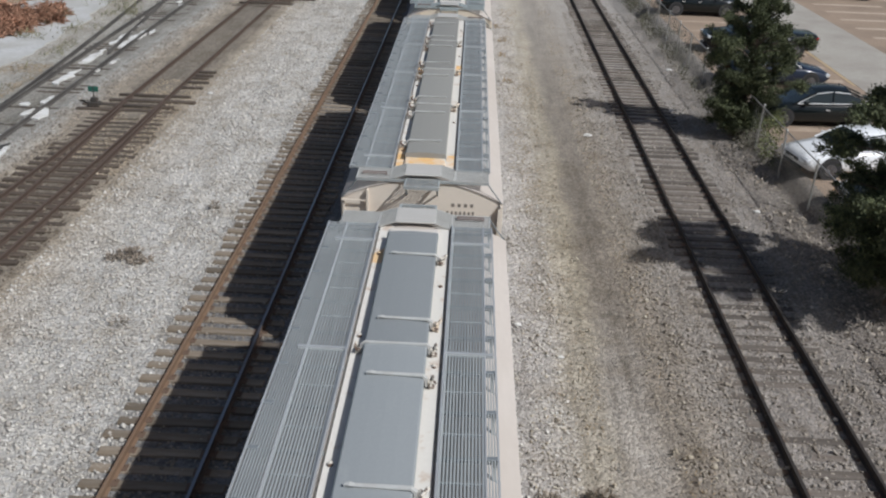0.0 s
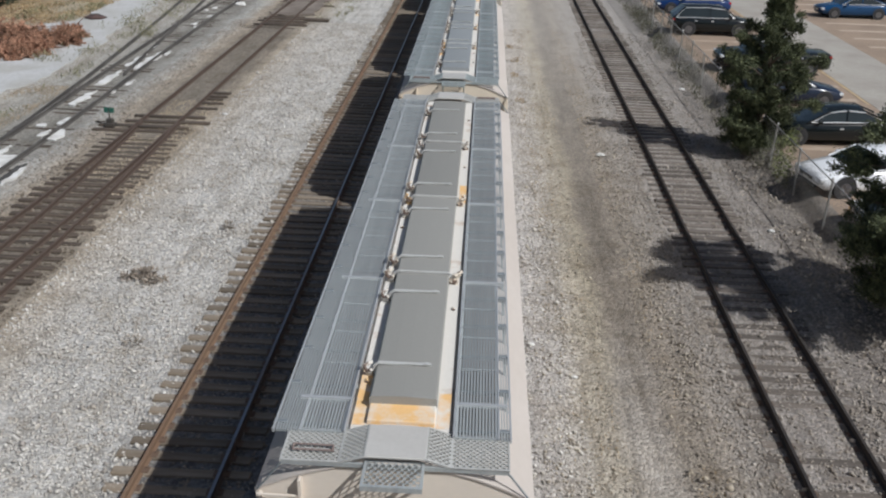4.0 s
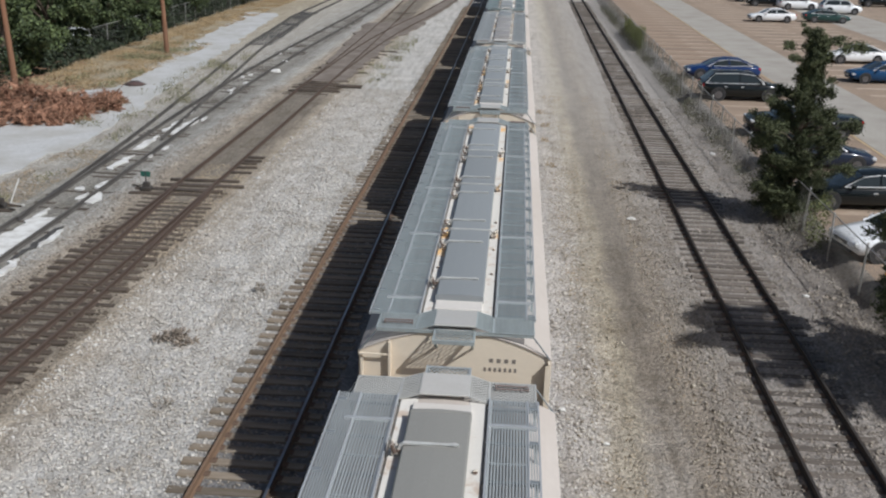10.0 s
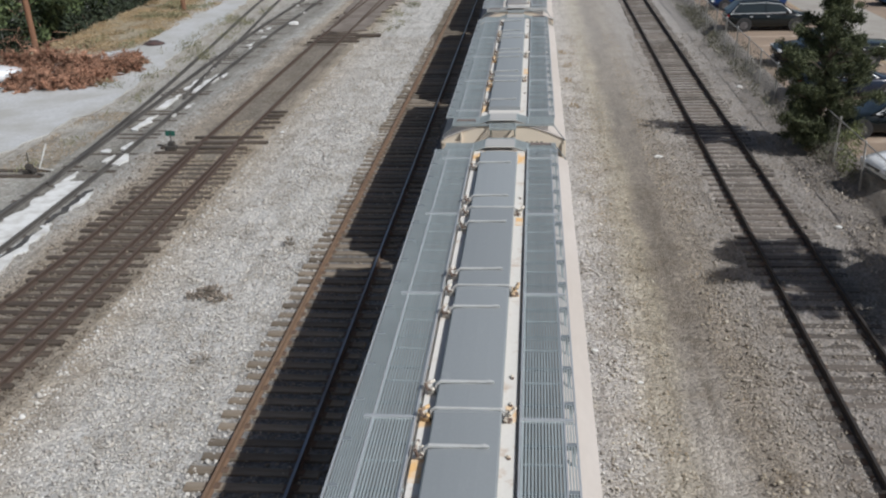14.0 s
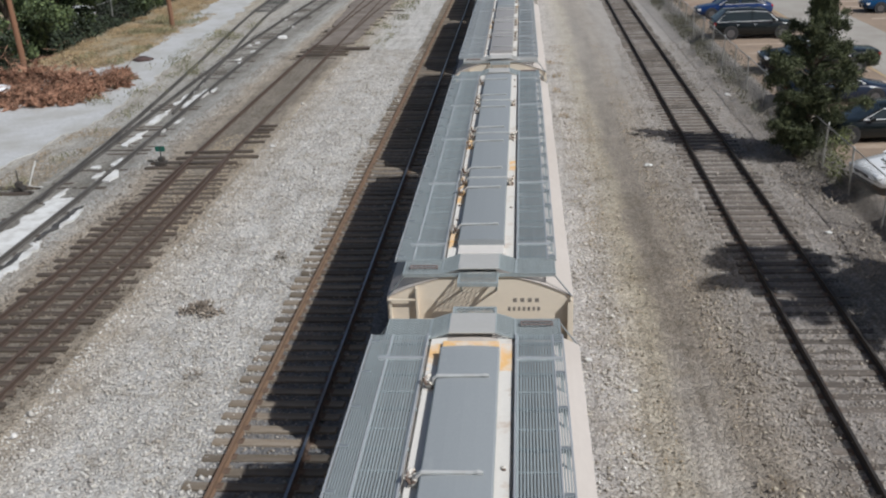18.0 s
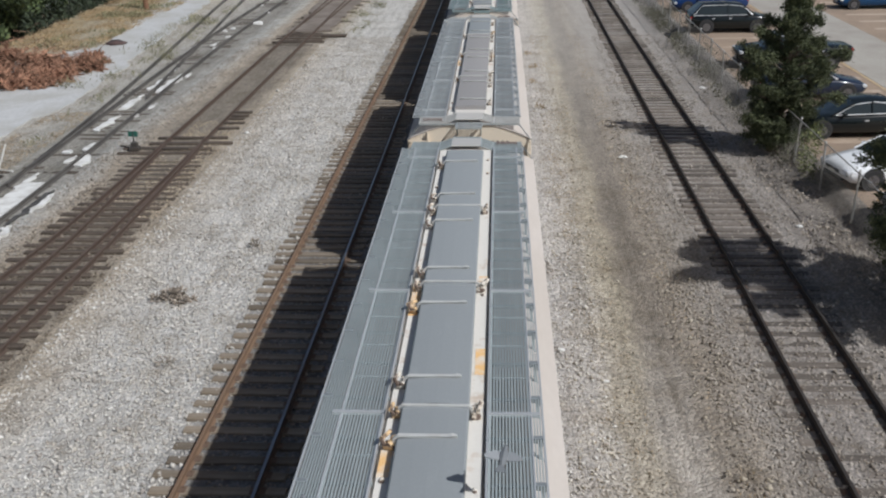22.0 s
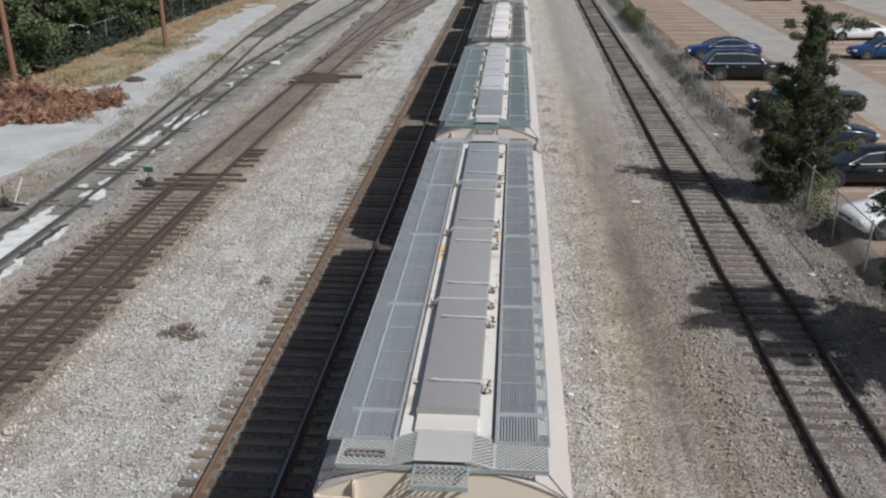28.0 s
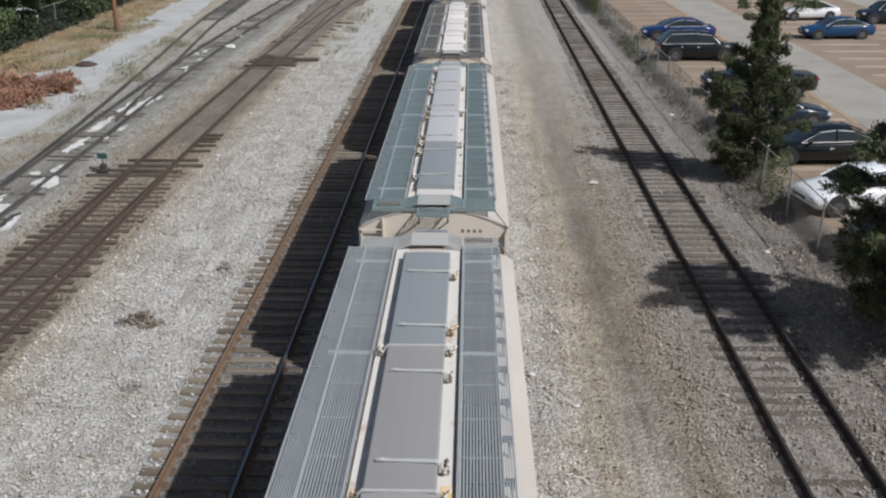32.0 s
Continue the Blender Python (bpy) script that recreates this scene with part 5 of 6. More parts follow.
def automobile(kind, colour, m, label, length=4.7, width=1.82, group="parked cars", amber=False):
    """A parked car; its nose points along its own -x."""
    paint_mat = PAINTS[colour]
    top = empty({"suv": "parked_suv", "pickup": "parked_pickup"}.get(kind, "parked_car"), m)
    tagged(top, label, "car", group)
    body, cabin = profile(kind)
    w = width / 2
    bm = bmesh.new()
    rings = []
    for u, zl, zb in body:
        x = (u - 0.5) * length
        k = w * (0.80 if u in (0.0, 1.0) else 0.94 if u < 0.06 or u > 0.94 else 1.0)
        zm = (zl + zb) / 2
        half = [(k * 0.90, zl), (k * 0.985, zl + 0.1), (k, zm), (k * 0.985, zb - 0.12), (k * 0.90, zb - 0.01), (k * 0.5, zb + 0.03)]
        rings.append([(x, -a, b) for a, b in half] + [(x, a, b) for a, b in half[::-1]])
    loft(bm, rings)
    for f in bm.faces:
        f.smooth = True
    shell = part("body", fix(bm), paint_mat, top)
    # cabin: glass below, painted roof above
    bm, bm2 = bmesh.new(), bmesh.new()
    belt = np.interp([c[0] for c in cabin], [b[0] for b in body], [b[2] for b in body])
    rows = []
    for (u, zr), zb in zip(cabin, belt):
        x = (u - 0.5) * length
        rise = max(0.0, zr - zb)
        kt = w * (0.90 - 0.20 * min(1, rise / 0.5))
        rows.append((x, w * 0.90, zb - 0.02, kt, zr))
    loft(bm, [[(x, -kb, zb), (x, -kt, zr), (x, 0, zr + 0.03), (x, kt, zr), (x, kb, zb)] for x, kb, zb, kt, zr in rows], closed=False)
    part("glass", fix(bm), glass_mat, top, "dark tinted windows")
    mid = rows[1:-1]
    loft(bm2, [[(x, -kt - 0.012, zr - 0.05), (x, -kt * 0.93, zr + 0.012), (x, 0, zr + 0.045), (x, kt * 0.93, zr + 0.012), (x, kt + 0.012, zr - 0.05)] for x, kb, zb, kt, zr in mid], closed=False)
    for f in bm2.faces:
        f.smooth = True
    part("roof", fix(bm2), paint_mat, top)
    # pillars
    def pillar(a, b, r):
        bm = bmesh.new()
        rod(bm, a, b, r, sides=6)
        part("pillar", bm, paint_mat, top)
    for s in (-1, 1):
        for (x0, kb0, zb0, kt0, zr0), (x1, kb1, zb1, kt1, zr1) in ((rows[0], rows[1]), (rows[-1], rows[-2])):
            pillar((x0, s * kb0 * 0.99, zb0 + 0.03), (x1, s * (kt1 + 0.005), zr1 - 0.02), 0.045)
        x, kb, zb, kt, zr = rows[2]
        pillar((x, s * kb, zb), (x, s * kt, zr - 0.02), 0.04)
    for s in (-1, 1):
        bm = bmesh.new()
        pts = [(r[0], s * (r[3] + 0.014), r[4] - 0.055) for r in mid]
        pts = [(rows[0][0] + 0.15, s * (rows[0][1] + 0.012), rows[0][2] + 0.05)] + pts + [(rows[-1][0] - 0.1, s * (rows[-1][1] + 0.012), rows[-1][2] + 0.05)]
        for a, b in zip(pts, pts[1:]):
            rod(bm, a, b, 0.02, sides=5)
        rod(bm, pts[0], pts[-1], 0.02, sides=5)
        part("window_trim", bm, chrome_mat, top, "bright window trim")
    # wheels
    r = 0.33 if kind == "car" else 0.37
    first = None
    for u in (0.185, 0.80):
        for s in (-1, 1):
            mm = pose((u - 0.5) * length, s * (w - 0.10), r + 0.0, 0, 0, 0 if s > 0 else 180)
            if first is None:
                bm = bmesh.new()
                rod(bm, (0, -0.11, 0), (0, 0.105, 0), r, sides=22)
                first = part("wheel", bm, tyre_mat, top)
                first.matrix_basis = mm
                bm = bmesh.new()
                rod(bm, (0, 0.09, 0), (0, 0.112, 0), r * 0.62, sides=16)
                for q in range(5):
                    a = q * 2 * math.pi / 5
                    rod(bm, (0.04 * math.cos(a), 0.115, 0.04 * math.sin(a)), (r * 0.56 * math.cos(a), 0.115, r * 0.56 * math.sin(a)), 0.026, sides=5)
                rim = part("rim", bm, rim_mat, first)
            else:
                o = again(first, "wheel", mm, top)
                again(rim, "rim", Matrix.Identity(4), o)
            bm = None
    for u in (0.185, 0.80):
        for s in (-1, 1):
            bm = bmesh.new()
            rod(bm, ((u - 0.5) * length, s * (w - 0.2), r + 0.03), ((u - 0.5) * length, s * (w + 0.004), r + 0.03), r + 0.07, sides=20)
            part("wheel_arch", bm, plastic_mat, top)
    # lamps, grille, plates, mirrors, handles
    zb = body[1][2]
    for s in (-1, 1):
        bm = boxed((-length / 2 + 0.02, -length / 2 + 0.24, min(s * w * 0.55, s * w * 0.90), max(s * w * 0.55, s * w * 0.90), zb - 0.20, zb - 0.06), bevel=0.03)
        part("headlight", bm, lamp_mat, top)
        if amber:
            part("turn_signal", boxed((-length / 2 + 0.0, -length / 2 + 0.1, min(s * w * 0.6, s * w * 0.85), max(s * w * 0.6, s * w * 0.85), zb - 0.36, zb - 0.26), bevel=0.02), amber_mat, top)
        zt = body[-2][2]
        bm = boxed((length / 2 - 0.20, length / 2 - 0.01, min(s * w * 0.58, s * w * 0.88), max(s * w * 0.58, s * w * 0.88), zt - 0.24, zt - 0.08), bevel=0.03)
        part("tail_light", bm, red_lamp_mat, top)
        bm = boxed((rows[0][0] + 0.35, rows[0][0] + 0.5, min(s * w * 0.97, s * (w + 0.16)), max(s * w * 0.97, s * (w + 0.16)), body[3][2] - 0.02, body[3][2] + 0.13), bevel=0.03)
        part("door_mirror", bm, paint_mat, top)
        for xx in (0.02, 0.22):
            box2 = boxed((xx * length - 0.08, xx * length + 0.08, min(s * w * 0.985, s * (w + 0.02)), max(s * w * 0.985, s * (w + 0.02)), body[3][2] - 0.22, body[3][2] - 0.18))
            part("door_handle", box2, chrome_mat if colour in ("black", "green") else paint_mat, top)
    part("grille", boxed((-length / 2 - 0.005, -length / 2 + 0.1, -w * 0.45, w * 0.45, zb - 0.26, zb - 0.12), bevel=0.02), plastic_mat, top)
    part("bumper_intake", boxed((-length / 2 + 0.0, -length / 2 + 0.15, -w * 0.6, w * 0.6, 0.28, 0.40), bevel=0.03), plastic_mat, top)
    part("number_plate", boxed((-length / 2 - 0.012, -length / 2 + 0.02, -0.16, 0.16, 0.44, 0.53)), white_paint, top)
    return top



def in_lot(x, y, turn):
    """A place on the lot, taken from its plan at track level as seen from the bridge."""
    return pose(4.444 + (x - 4.444) * 0.959, y * 0.959, LOT_Z, 0, 0, turn)


automobile("car", "white", in_lot(18.45, 31.95, 11), "white sedan parked nose to the fence under a tree", 4.9, 1.95)
automobile("car", "black", in_lot(18.85, 37.8, 2), "black sedan with bright window trim, parked nose to the fence", 4.9)
automobile("car", "black", in_lot(18.8, 27.7, -2), "dark car with amber turn signals behind the conifer", 4.6, amber=True)
automobile("pickup", "black", in_lot(19.9, 50.6, 0), "dark pickup truck parked nose to the fence behind the tree", 5.6, 1.95)
automobile("car", "navy", in_lot(18.8, 44.0, 180), "dark sedan parked behind the tree", 4.7)
automobile("suv", "black", in_lot(18.95, 61.2, 180), "black utility vehicle with bright window trim, tail to the fence", 4.9, 1.92)
automobile("car", "blue", in_lot(19.4, 69.4, 0), "deep blue coupe parked nose to the fence", 5.0, 1.85)
automobile("car", "teal", in_lot(31.0, 69.9, 2), "bright blue sedan parked in the second row", 4.9)
automobile("car", "white", in_lot(32.2, 79.6, 3), "white coupe parked in the second row", 4.6)
automobile("suv", "navy", in_lot(37.8, 77.4, 0), "dark blue hatchback parked behind the bright blue sedan", 4.5)
automobile("car", "white", in_lot(33.2, 111.0, 0), "white sedan parked far across the lot", 4.9)
automobile("car", "green", in_lot(39.5, 111.9, 180), "dark green hatchback parked far across the lot", 4.9)
FAR = [("suv", "white", 40.5, 127.5, 180), ("suv", "white", 44.5, 123.0, 180), ("suv", "silver", 37.0, 138, 0), ("car", "white", 36.6, 146, 0), ("car", "white", 36.0, 154, 0), ("suv", "white", 35.2, 162, 0), ("suv", "black", 37.5, 131.5, 0),
       ("car", "green", 55.0, 152, 0), ("suv", "black", 53.5, 135.5, 0), ("suv", "silver", 57.0, 124, 0), ("car", "white", 62.5, 156, 180), ("suv", "green", 63.5, 140, 180), ("suv", "red", 56.5, 175, 0), ("suv", "black", 31.5, 175, 0), ("suv", "white", 39.5, 173, 0),
       ("car", "silver", 64.0, 129, 0), ("suv", "black", 63.5, 176, 0), ("car", "white", 70, 165, 180), ("car", "black", 35.5, 169, 0)]
for kind, colour, x, y, turn in FAR:
    automobile(kind, colour, in_lot(x, y, turn + 4 * math.sin(y)), f"{colour} {'utility vehicle' if kind == 'suv' else 'sedan'} in the far rows of the parking lot", 4.7, 1.85, "cars in the far rows")

# ---- left side ----
def flat_patch(name, outline, z, material, label, category, seed=2, rough_edge=0.5, fine=0.7, step=0.6):
    """An uneven flat patch inside an outline (x, y)."""
    pts = []
    for (xa, ya), (xb, yb) in zip(outline, outline[1:] + outline[:1]):
        n = max(1, int(math.hypot(xb - xa, yb - ya) / step))
        for k in range(n):
            x, y = xa + (xb - xa) * k / n, ya + (yb - ya) * k / n
            pts.append((x + rough_edge * noise.noise((x * fine, y * fine, seed)), y + rough_edge * noise.noise((x * fine, y * fine, seed + 5)), z))
    bm = bmesh.new()
    f = bm.faces.new([bm.verts.new(p) for p in pts])
    r = bmesh.ops.extrude_face_region(bm, geom=[f])
    for v in r["geom"]:
        if isinstance(v, bmesh.types.BMVert):
            v.co.z -= 0.06
    fix(bm)
    return tagged(part(name, bm, material, None, label), category=category, kind="structure")


flat_patch("gravel_road", [(-17.5, 26), (-17.2, 36), (-16.2, 44), (-17.3, 58), (-19.5, 80), (-21.6, 104), (-25.4, 104), (-22.9, 79), (-21.4, 66), (-20.6, 57.5), (-23.5, 53.4), (-45, 46), (-45, 18), (-17.5, 10)], 0.045, road_mat, "pale grey packed gravel yard and road", "gravel road", 2, 0.6, 0.8, 0.6)
spill = random.Random(8)


def white_spill(x0, x1, y0, y1, seed, ragged=0.3):
    """A thin ragged sheet of powder between or beside the rails."""
    flat_patch("white_spill", [(x0, y0), (x1, y0), (x1 + 0.05, (y0 + y1) / 2), (x1 - 0.1, y1), (x0 + 0.15, y1), (x0 - 0.05, (y0 + y1) / 2)], 0.058 + 0.003 * (seed % 4), lime_mat, "white powdery spill between the rails", "spill", seed, ragged, 1.9, 0.14)


for k, (x0, x1, y0, y1) in enumerate([(-13.05, -11.95, 18.5, 31.4), (-11.55, -11.05, 20.0, 27.2), (-11.5, -11.15, 28.4, 30.2), (-12.15, -11.6, 33.4, 34.7), (-13.15, -12.9, 38.3, 41.0), (-13.4, -13.1, 42.0, 44.8), (-12.85, -12.5, 45.3, 50.0), (-13.45, -13.25, 46.0, 49.0)]):
    white_spill(x0, x1, y0, y1, 4 + k, 0.3 if x1 - x0 > 0.4 else 0.16)
# narrow ragged black strips beside the rails of track 5
rail_streak_mat = plain("black_rail_streak", (0.04, 0.038, 0.037), 0.9, 0, 0.3, 5, (0.12, 0.115, 0.11), 0.6, 0.4)
for k, (x, y0, y1) in enumerate([(-11.48, 19.5, 23.5), (-11.42, 24.2, 26.4), (-11.45, 27.0, 30.6), (-13.55, 22.0, 29.5), (-12.0, 19.0, 22.0)]):
    flat_patch("grime_streak", [(x - 0.09, y0), (x + 0.06, y0 + 0.3), (x + 0.12, (y0 + y1) / 2), (x + 0.04, y1), (x - 0.1, y1 - 0.4)], 0.072, rail_streak_mat, "narrow black streak lying along the rail", "grime", 40 + k, 0.12, 2.6, 0.12)
for k in range(16):
    cy = spill.uniform(31, 82)
    cx, a, c = float(np.interp(cy, [31, 48, 60, 82], [-12.5, -12.8, -13.5, -14.6])) + spill.uniform(-0.75, 0.75), spill.uniform(0.05, 0.15), spill.uniform(0.12, 0.6)
    white_spill(cx - a, cx + a, cy - c, cy + c, 20 + k, 0.1)
strip_of_growth("dry_grass", "straw-coloured dry grass verge by the gravel road", "grass", [(-27.3, -20.8, 56, 78), (-28, -23.5, 76, 120), (-27, -23.5, 50, 56)], 150, 0.22, dry_mat, 41, 0.14, 0.5, 0.12, 0.45)
strip_of_growth("tan_verge", "low tan dead grass between the gravel yard and the track", "grass", [(-16.4, -14.2, 32.5, 41.5)], 260, 0.10, tan_mat, 45, 0.05, 0.3, 0.25, 0.3)
strip_of_growth("verge_weeds", "olive weeds in the dry grass verge", "weeds", [(-25.5, -21.2, 68, 78), (-24.5, -20.8, 57, 63)], 90, 0.22, olive_weed_mat, 46, 0.25, 0.6, 0.2, 0.5)
strip_of_growth("track_weeds", "sparse withered weeds on the stony ground", "weeds", [(-18.4, -15.4, 46, 74), (-6.4, -4.2, 60, 86), (-15.4, -14.6, 30, 60)], 75, 0.24, olive_weed_mat, 42, 0.3, 0.7, 0.13, 0.66)
strip_of_growth("sparse_weeds", "scattered dry weed stalks among the stones", "weeds", [(-6.4, -2.4, 9, 60), (5.6, 7.6, 12, 60), (8.8, 10.4, 12, 50)], 5, 0.14, weed_mat, 43, 0.12, 0.6, 0.14, 0.6)
strip_of_growth("lane_grass", "thin dry grass beside the worn lane", "grass", [(6.3, 7.5, 10, 60), (8.7, 9.4, 10, 60)], 60, 0.07, dry_mat, 44, 0.04, 0.3, 0.2, 0.5)

bush = clump("withered_bush", "withered grey-brown bush on pale gravel between tracks", "weed", (-4.3, 22.0, 0), (0.30, 0.22, 0.22), 300, 0.13, bush_mat, 51, 0.25, 0.3)
for x, y, r, n in ((0.34, -0.22, 0.22, 130), (-0.36, -0.12, 0.2, 80), (0.12, 0.3, 0.2, 90), (0.62, -0.1, 0.14, 50)):
    rng = np.random.default_rng(int(n))
    c = scatter_blob(rng, (0, 0, r * 0.4), (r, r, r * 0.6), n)
    c[:, 2] = np.abs(c[:, 2]) + 0.02
    v, f = blades(c + (x, y, 0), 0.12, n, 0.2, 0.3)
    raw_mesh("tuft", v, f, bush_mat, bush)
clump("withered_weed", "small withered weed on pale gravel", "weed", (-3.33, 18.6, 0), (0.24, 0.22, 0.1), 90, 0.16, weed_mat, 52, 0.2, 0.13)
clump("dark_weed", "dark withered plant at the edge of the lane", "weed", (7.15, 13.2, 0), (0.28, 0.2, 0.16), 260, 0.14, weed_mat, 54, 0.3, 0.3)
clump("dark_weed", "dark withered plant beside the hopper cars", "weed", (6.25, 13.1, 0), (0.2, 0.2, 0.12), 160, 0.12, weed_mat, 55, 0.3, 0.3)
for k, (x, y) in enumerate([(6.15, 47.0), (6.25, 50.5), (6.1, 54.0), (6.3, 42.0)]):
    clump("dry_weed", "dry yellowish weed beside the train track" if x > 0 else "dry yellowish weed on pale gravel", "weed", (x, y, 0), (0.25, 0.4, 0.14), 45, 0.18, dry_mat, 80 + k, 0.6, 0.14)
clump("withered_weed", "small withered weed on pale gravel", "weed", (-2.9, 25.6, 0), (0.18, 0.2, 0.2), 110, 0.14, weed_mat, 53, 0.6, 0.16)


def brush_pile():
    """Cut branches thrown on a heap: each one a bent stem with dead sprays along it."""
    rng = np.random.default_rng(77)
    top = empty("brush_pile", pose(-20.9, 49.2, 0))
    tagged(top, "heap of dead orange-brown branches and dry foliage", "brush pile")
    heaps = [(-3.4, -1.2, 1.5, 0.8), (-1.2, -2.1, 1.5, 0.6), (0.8, -2.1, 1.3, 0.55), (1.4, -0.6, 1.2, 0.75), (1.9, 1.6, 1.1, 0.6), (-1.8, 1.0, 1.5, 1.35), (0.2, 1.0, 1.4, 1.15), (-3.9, 1.2, 1.4, 1.3), (2.0, 3.0, 0.8, 0.4)]
    pv, pf, n, cs, us = [], [], 0, [], []
    for x, y, r, hh in heaps:
        v, f = sticks(90, rng, (x, y, 0.1), (r * 0.5, r * 0.5, hh * 0.8), 1.5, 0.02)
        pv.append(v), pf.append(f + n)
        n += len(v)
        for k in range(46):
            a, d = rng.uniform(0, 6.28), r * rng.uniform(0, 1) ** 0.6
            base = np.array([x + math.cos(a) * d, y + math.sin(a) * d, max(0.05, hh * (1 - (d / r) ** 2) * rng.uniform(0.5, 1.0))])
            way = np.array([math.cos(a) * rng.uniform(0.2, 1.0), math.sin(a) * rng.uniform(0.2, 1.0), rng.uniform(-0.25, 0.55)]) + rng.normal(size=3) * 0.35
            way /= np.linalg.norm(way)
            m = int(rng.uniform(50, 110))
            t = rng.uniform(0, 1, m)[:, None]
            ln = rng.uniform(0.6, 1.3)
            p = base + way * (t - 0.3) * ln + np.array([0, 0, -0.35]) * (t * t) * ln * 0.5 + rng.normal(size=(m, 3)) * 0.085 * (1.25 - t)
            cs.append(p)
            us.append(way + rng.normal(size=(m, 3)) * 0.5)
    raw_mesh("branchwork", np.concatenate(pv), np.concatenate(pf), dead_mat, top, "bare salmon-brown branches")
    c, u = np.concatenate(cs), np.concatenate(us)
    c[:, 2] = np.maximum(c[:, 2], 0.06)
    u /= np.linalg.norm(u, axis=1)[:, None]
    w = np.cross(u, rng.normal(size=u.shape))
    w /= np.linalg.norm(w, axis=1)[:, None]
    v = np.stack([c - u * 0.19, c + w * 0.028, c + u * 0.19, c - w * 0.028], 1).reshape(-1, 3)
    raw_mesh("dead_foliage", v, np.arange(len(v)).reshape(-1, 4), dead_mat, top, "orange-brown dead foliage")


brush_pile()


def utility_pole(at, height, lean):
    top = empty("utility_pole", pose(*at, 0, lean, 0))
    tagged(top, "red-brown wooden utility pole standing at the tree line", "utility pole", "poles along the road")
    bm = bmesh.new()
    rod(bm, (0, 0, -0.3), (0, 0, height), 0.19, 0.13, 12)
    part("shaft", bm, pole_mat, top)


utility_pole((-25.6, 54.3, 0), 9, -1.5)
utility_pole((-22.9, 72.5, 0), 9, -0.8)


def switch_stand(at, turn, label, target=True):
    """A low switch stand with a green target, on two long timbers."""
    top = empty("switch_stand", pose(*at, 0, 0, turn))
    tagged(top, label, "switch stand", "switch stands")
    bm = boxed((-0.2, 0.2, -0.15, 0.15, 0.05, 0.22), (-0.12, 0.12, -0.1, 0.1, 0.22, 0.40), bevel=0.02)
    part("base", bm, dark_steel, top)
    bm = bmesh.new()
    rod(bm, (0, 0, 0.4), (0, 0, 0.85), 0.025, sides=8)
    part("spindle", bm, dark_steel, top)
    if target:
        part("target", boxed((-0.2, 0.2, -0.012, 0.012, 0.62, 0.84), bevel=0.01), green_mat, top, "green painted steel target")
    bm = bmesh.new()
    rod(bm, (0.12, 0.1, 0.3), (-0.55, 0.35, 0.12), 0.025, 0.02, 8)
    rod(bm, (-0.55, 0.35, 0.12), (-0.75, 0.42, 0.11), 0.04, sides=8)
    part("lever", bm, dark_steel, top)
    for y in (-0.34, 0.34):
        part("timber", boxed((-0.6, 2.6, y - 0.12, y + 0.12, -0.05, 0.07), bevel=0.012), dark_tie_mat, top)
    bm = bmesh.new()
    rod(bm, (0.1, 0.0, 0.12), (2.2, 0.0, 0.12), 0.025, sides=6)
    part("throw_rod", bm, dark_steel, top)


switch_stand((-10.2, 35.4, 0), 0, "low switch stand with a green target beside the old track")
switch_stand((-14.7, 32.4, 0), 180, "low dark switch stand beside the dusty track", False)
bm = bmesh.new()
rod(bm, (0, 0, 0.05), (0.35, 0.2, 1.0), 0.03, sides=8)
rod(bm, (0.0, 0.0, 0.06), (0.7, -0.3, 0.10), 0.03, sides=8)
marker = tagged(part("bent_marker_post", bm, white_paint, None, "bent white marker post by the gravel road"), category="post")
marker.matrix_basis = pose(-14.6, 32.9, 0)


# turnout timbers, rods and litter on the old track
def timber(x0, x1, y, z, wide, material, label):
    ob = part("timber", boxed((-(x1 - x0) / 2, (x1 - x0) / 2, -wide / 2, wide / 2, -0.08, 0.08), bevel=0.015), material, None)
    ob.matrix_basis = pose((x0 + x1) / 2, y, z, 0, 0, random.uniform(-2, 2))
    return tagged(ob, label, "timber", "loose timbers on the old track")


tim = random.Random(15)
for ya, yb, gap, reach in ((35.6, 37.6, 0.6, 0.5), (58.4, 61.6, 0.7, 0.5), (66, 78, 1.6, 1.1)):
    y = ya
    while y < yb:
        timber(-9.7 + tim.uniform(-0.25, 0.2), -6.9 + tim.uniform(-0.25, reach) + max(0, y - 62) * 0.05, y, 0.0 + tim.uniform(-0.015, 0.02), tim.uniform(0.18, 0.25), dark_tie_mat, "long dark turnout timber under rusty rails")
        y += gap * tim.uniform(0.75, 1.3)
for y in (38.6, 39.5, 40.2, 40.7, 41.3):
    timber(-7.7, -6.9 + tim.uniform(-0.1, 0.15), y, 0.0, 0.2, dark_tie_mat, "short dark timber end beside the rail")
timber(-7.0, -5.4, 60.1, 0.12, 0.5, dark_tie_mat, "dark steel-edged plank lying beside the track")
oily_mat = plain("oily_brown_dirt", (0.15, 0.122, 0.10), 0.9, 0, 0.35, 2, (0.25, 0.215, 0.185), 0.8)
flat_patch("dirt_strip", [(-9.5, 62), (-6.9, 62), (-6.6, 75), (-6.6, 84), (-5.4, 93), (-4.4, 110), (-3.1, 131), (-1.7, 153), (-3.1, 158), (-4.7, 130), (-6.3, 107), (-8.2, 98), (-10.9, 97), (-10.2, 80), (-9.7, 70)], 0.09, oily_mat, "oily brown dirt along the branching rails", "dirt", 86, 0.6, 0.7, 0.5)


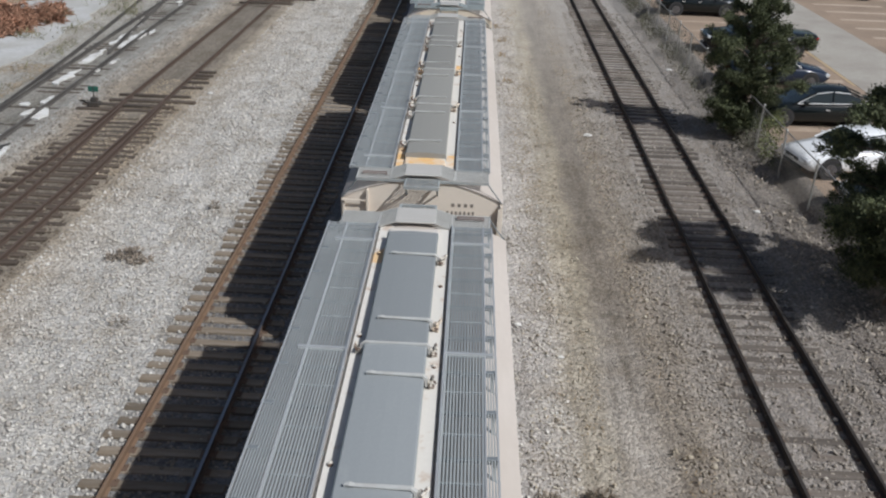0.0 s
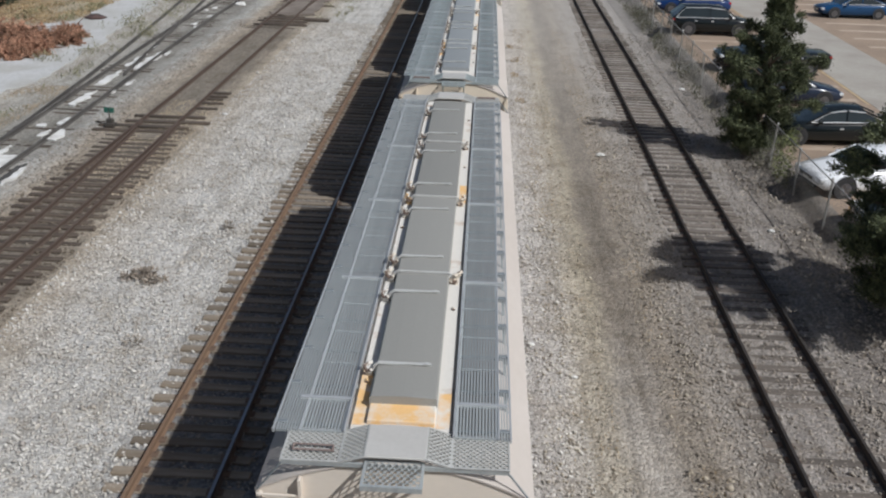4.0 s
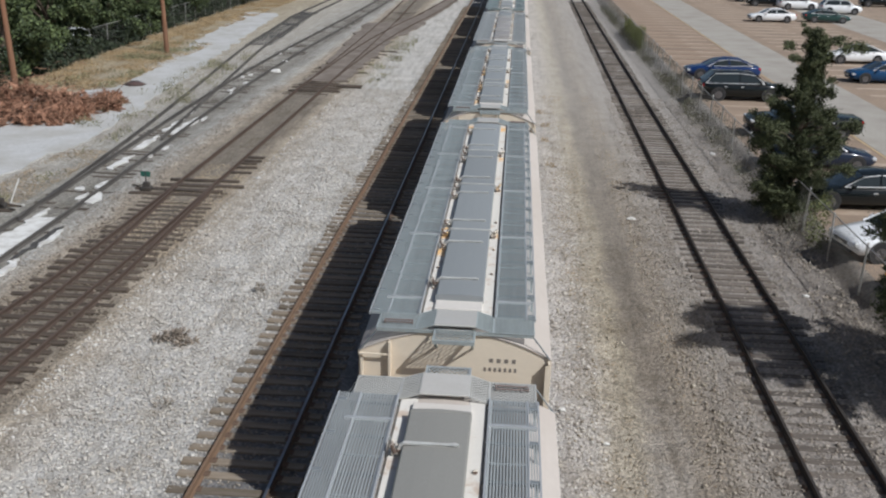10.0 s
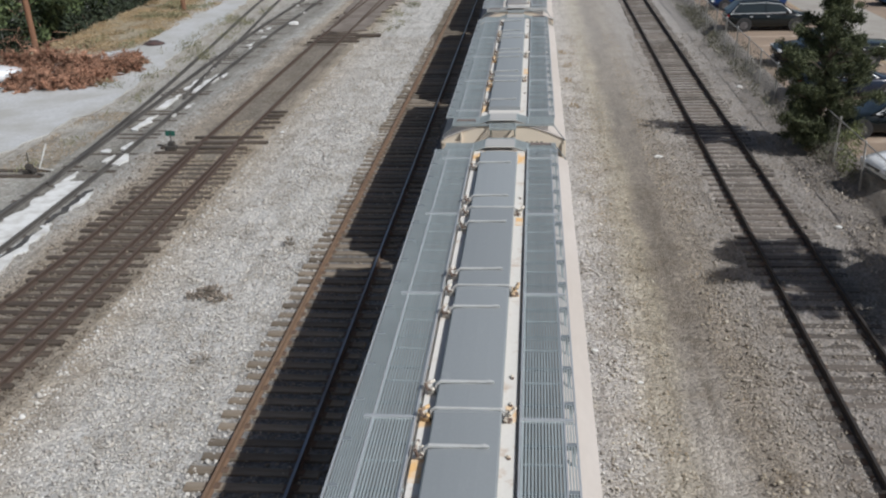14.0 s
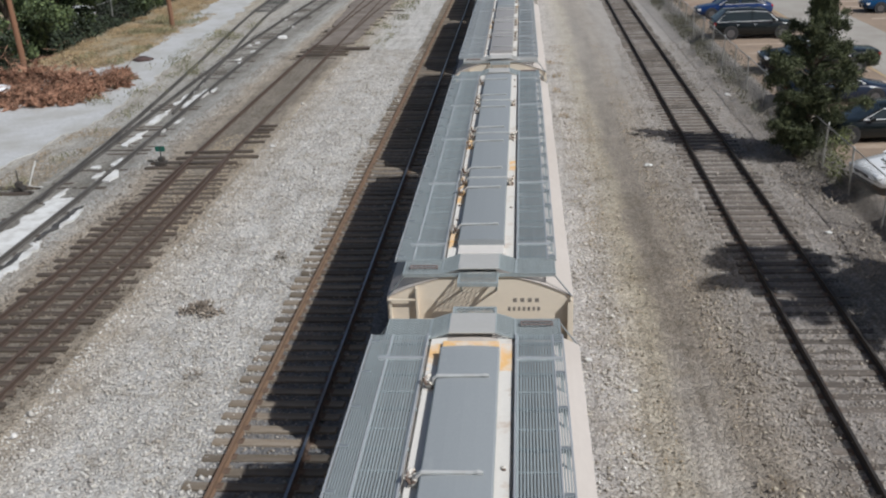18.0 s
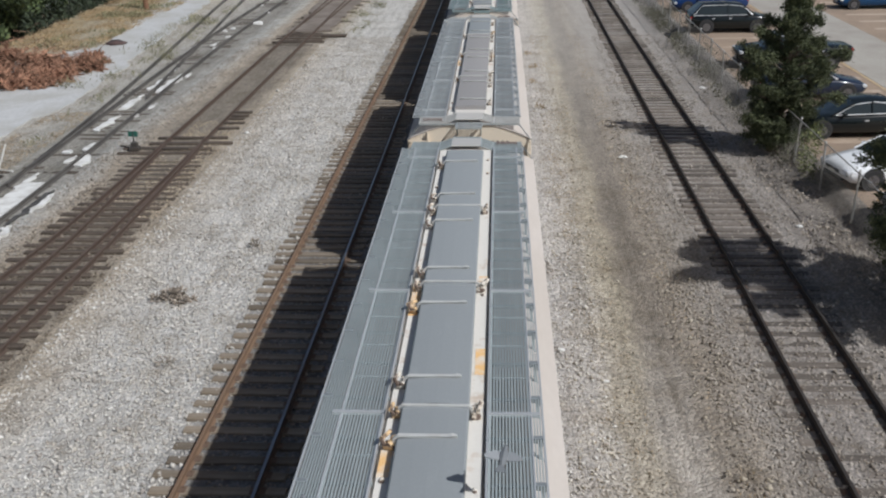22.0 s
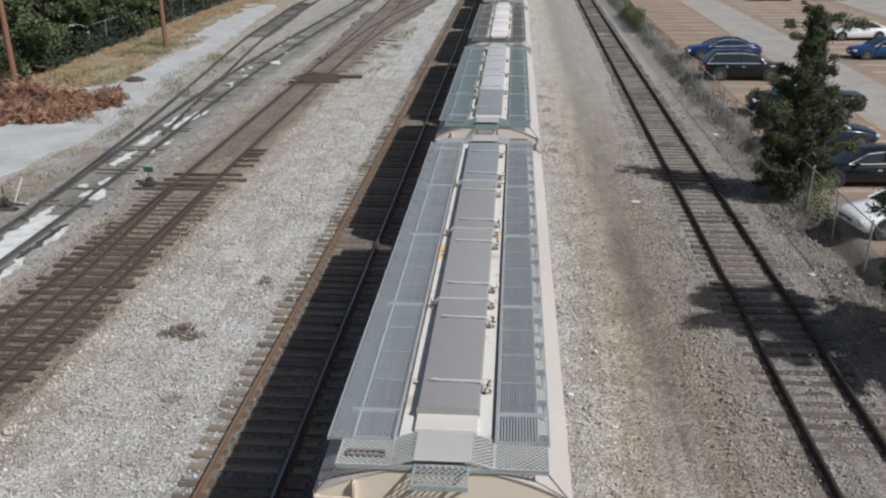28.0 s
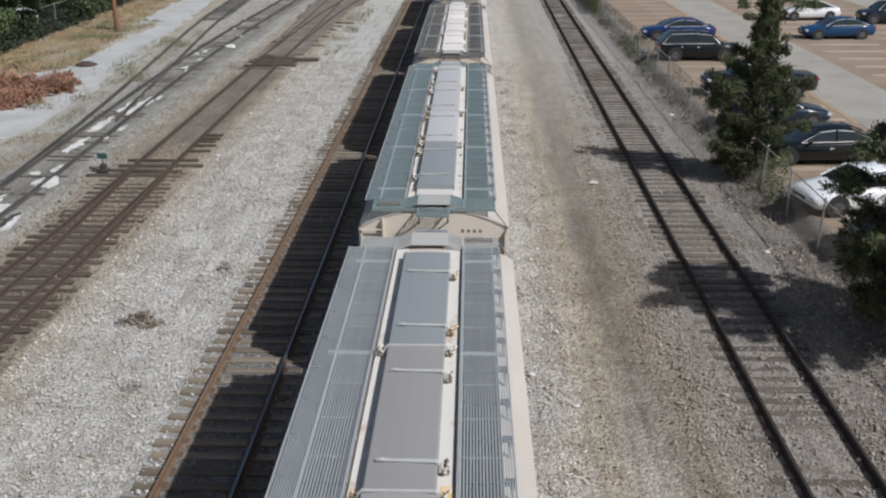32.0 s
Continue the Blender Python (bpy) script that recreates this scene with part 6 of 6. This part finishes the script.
def lump(name, label, category, at, r, material, seed):
    bm = bmesh.new()
    bmesh.ops.create_icosphere(bm, subdivisions=2, radius=1)
    for v in bm.verts:
        k = 1 + 0.35 * noise.noise(v.co * 1.5 + Vector((seed, 0, 0)))
        v.co = Vector((v.co.x * r[0], v.co.y * r[1], max(-0.2, v.co.z) * r[2])) * k
    ob = part(name, bm, material, None, label)
    ob.matrix_basis = pose(*at)
    return tagged(ob, category=category)


for k, (x, y, r) in enumerate([(-12.36, 65.35, 0.4), (-6.27, 37.9, 0.12), (9.15, 34.4, 0.16), (5.92, 19.4, 0.09), (6.83, 18.0, 0.07), (-13.4, 57.5, 0.16), (-12.9, 70.2, 0.22), (13.7, 27.3, 0.11), (-14.0, 62.5, 0.18), (14.3, 45.5, 0.15)]):
    lump("pale_rock", "pale rock lying on the stony ground", "rock", (x, y, 0.04), (r, r * 0.7, r * 0.5), lime_mat, k)


lump("scrap_slab", "dark flat piece of scrap lying by the dry verge", "scrap", (-19.8, 58.2, 0.1), (0.62, 0.5, 0.22), plain("dark_brown_scrap", (0.045, 0.034, 0.034), 0.8, 0, 0.4, 4, (0.16, 0.09, 0.075), 0.6), 4)

# fence, trees and vehicles behind the gravel road
chain_fence(52, 128, -28.0, 2.0, "chain-link fence overgrown by trees and shrubs")


def broadleaf(at, height, seed, spread):
    rng = np.random.default_rng(seed)
    top = empty("broadleaf_tree", pose(*at))
    tagged(top, "leafy green tree with a dense uneven crown behind the fence", "tree", "trees along the road")
    bm = bmesh.new()
    rod(bm, (0, 0, -0.1), (0.15, 0.1, height * 0.45), 0.22, 0.15, 9)
    cs = []
    for k in range(22):
        a = k * 2.4
        u = rng.uniform(0.1, 0.9)
        r = spread * math.sin(math.pi * min(0.9, u * 0.8 + 0.15)) * rng.uniform(0.5, 1.0)
        c = Vector((math.cos(a) * r, math.sin(a) * r, height * u))
        limb(bm, (0.1, 0.05, height * min(0.45, u * 0.6)), c, 0.07, 0.015)
        q = rng.uniform(0.7, 1.3)
        cs.append(scatter_blob(rng, c, (q, q, q * 0.75), 520))
    part("trunk", bm, bark_mat, top)
    v, f = blades(np.concatenate(cs), 0.25, seed, 0.0, 0.6)
    raw_mesh("crown", v, f, leaf_mat, top)
    return top


grown = [broadleaf((-28.9, 59, 0), 6.5, 61, 3.0), broadleaf((-29.2, 66.0, 0), 7.5, 62, 3.2), broadleaf((-29.6, 84, 0), 5.0, 63, 2.4)]
for k, (x, y) in enumerate([(-30.0, 52.5), (-36, 62), (-34.5, 74.5), (-29.8, 78.5), (-34, 77), (-30.2, 86), (-33.5, 90), (-29.8, 95), (-31, 103), (-29.6, 111), (-33, 118), (-29.8, 124), (-38, 70), (-38, 84), (-37, 100), (-40, 55), (-29.4, 132), (-36, 128)]):
    copy_thing(grown[k % 3], pose(x, y, 0, 0, 0, 70 * k) @ Matrix.Identity(4))
strip_of_growth("tree_line_shrubs", "dense green shrubs below the trees", "shrubs", [(-31.0, -26.9, 52, 68.5), (-30.0, -27.2, 74.5, 80), (-31.0, -27.8, 80, 130)], 190, 0.26, shade_leaf_mat, 71, 2.1, 0.2, 0.55, 0.33)
strip_of_growth("low_shrubs", "low dark shrubs under the fence", "shrubs", [(-29.4, -27.4, 68.5, 74.5)], 200, 0.22, shade_leaf_mat, 72, 0.8, 0.2, 0.5, 0.25)
automobile("car", "white", pose(-25.9, 47.4, 0.05, 0, 0, 185), "white pickup-like car parked on the gravel yard", 5.2, 1.9, "vehicles in the yard")
automobile("suv", "silver", pose(-30.9, 71.8, 0.0, 0, 0, 78), "silver vehicle half hidden behind the trees", 4.8, 1.9, "vehicles in the yard")
automobile("suv", "silver", pose(-31.0, 91.5, 0.0, 0, 0, 75), "grey vehicle half hidden behind the fence", 4.8, 1.9, "vehicles in the yard")

motions()
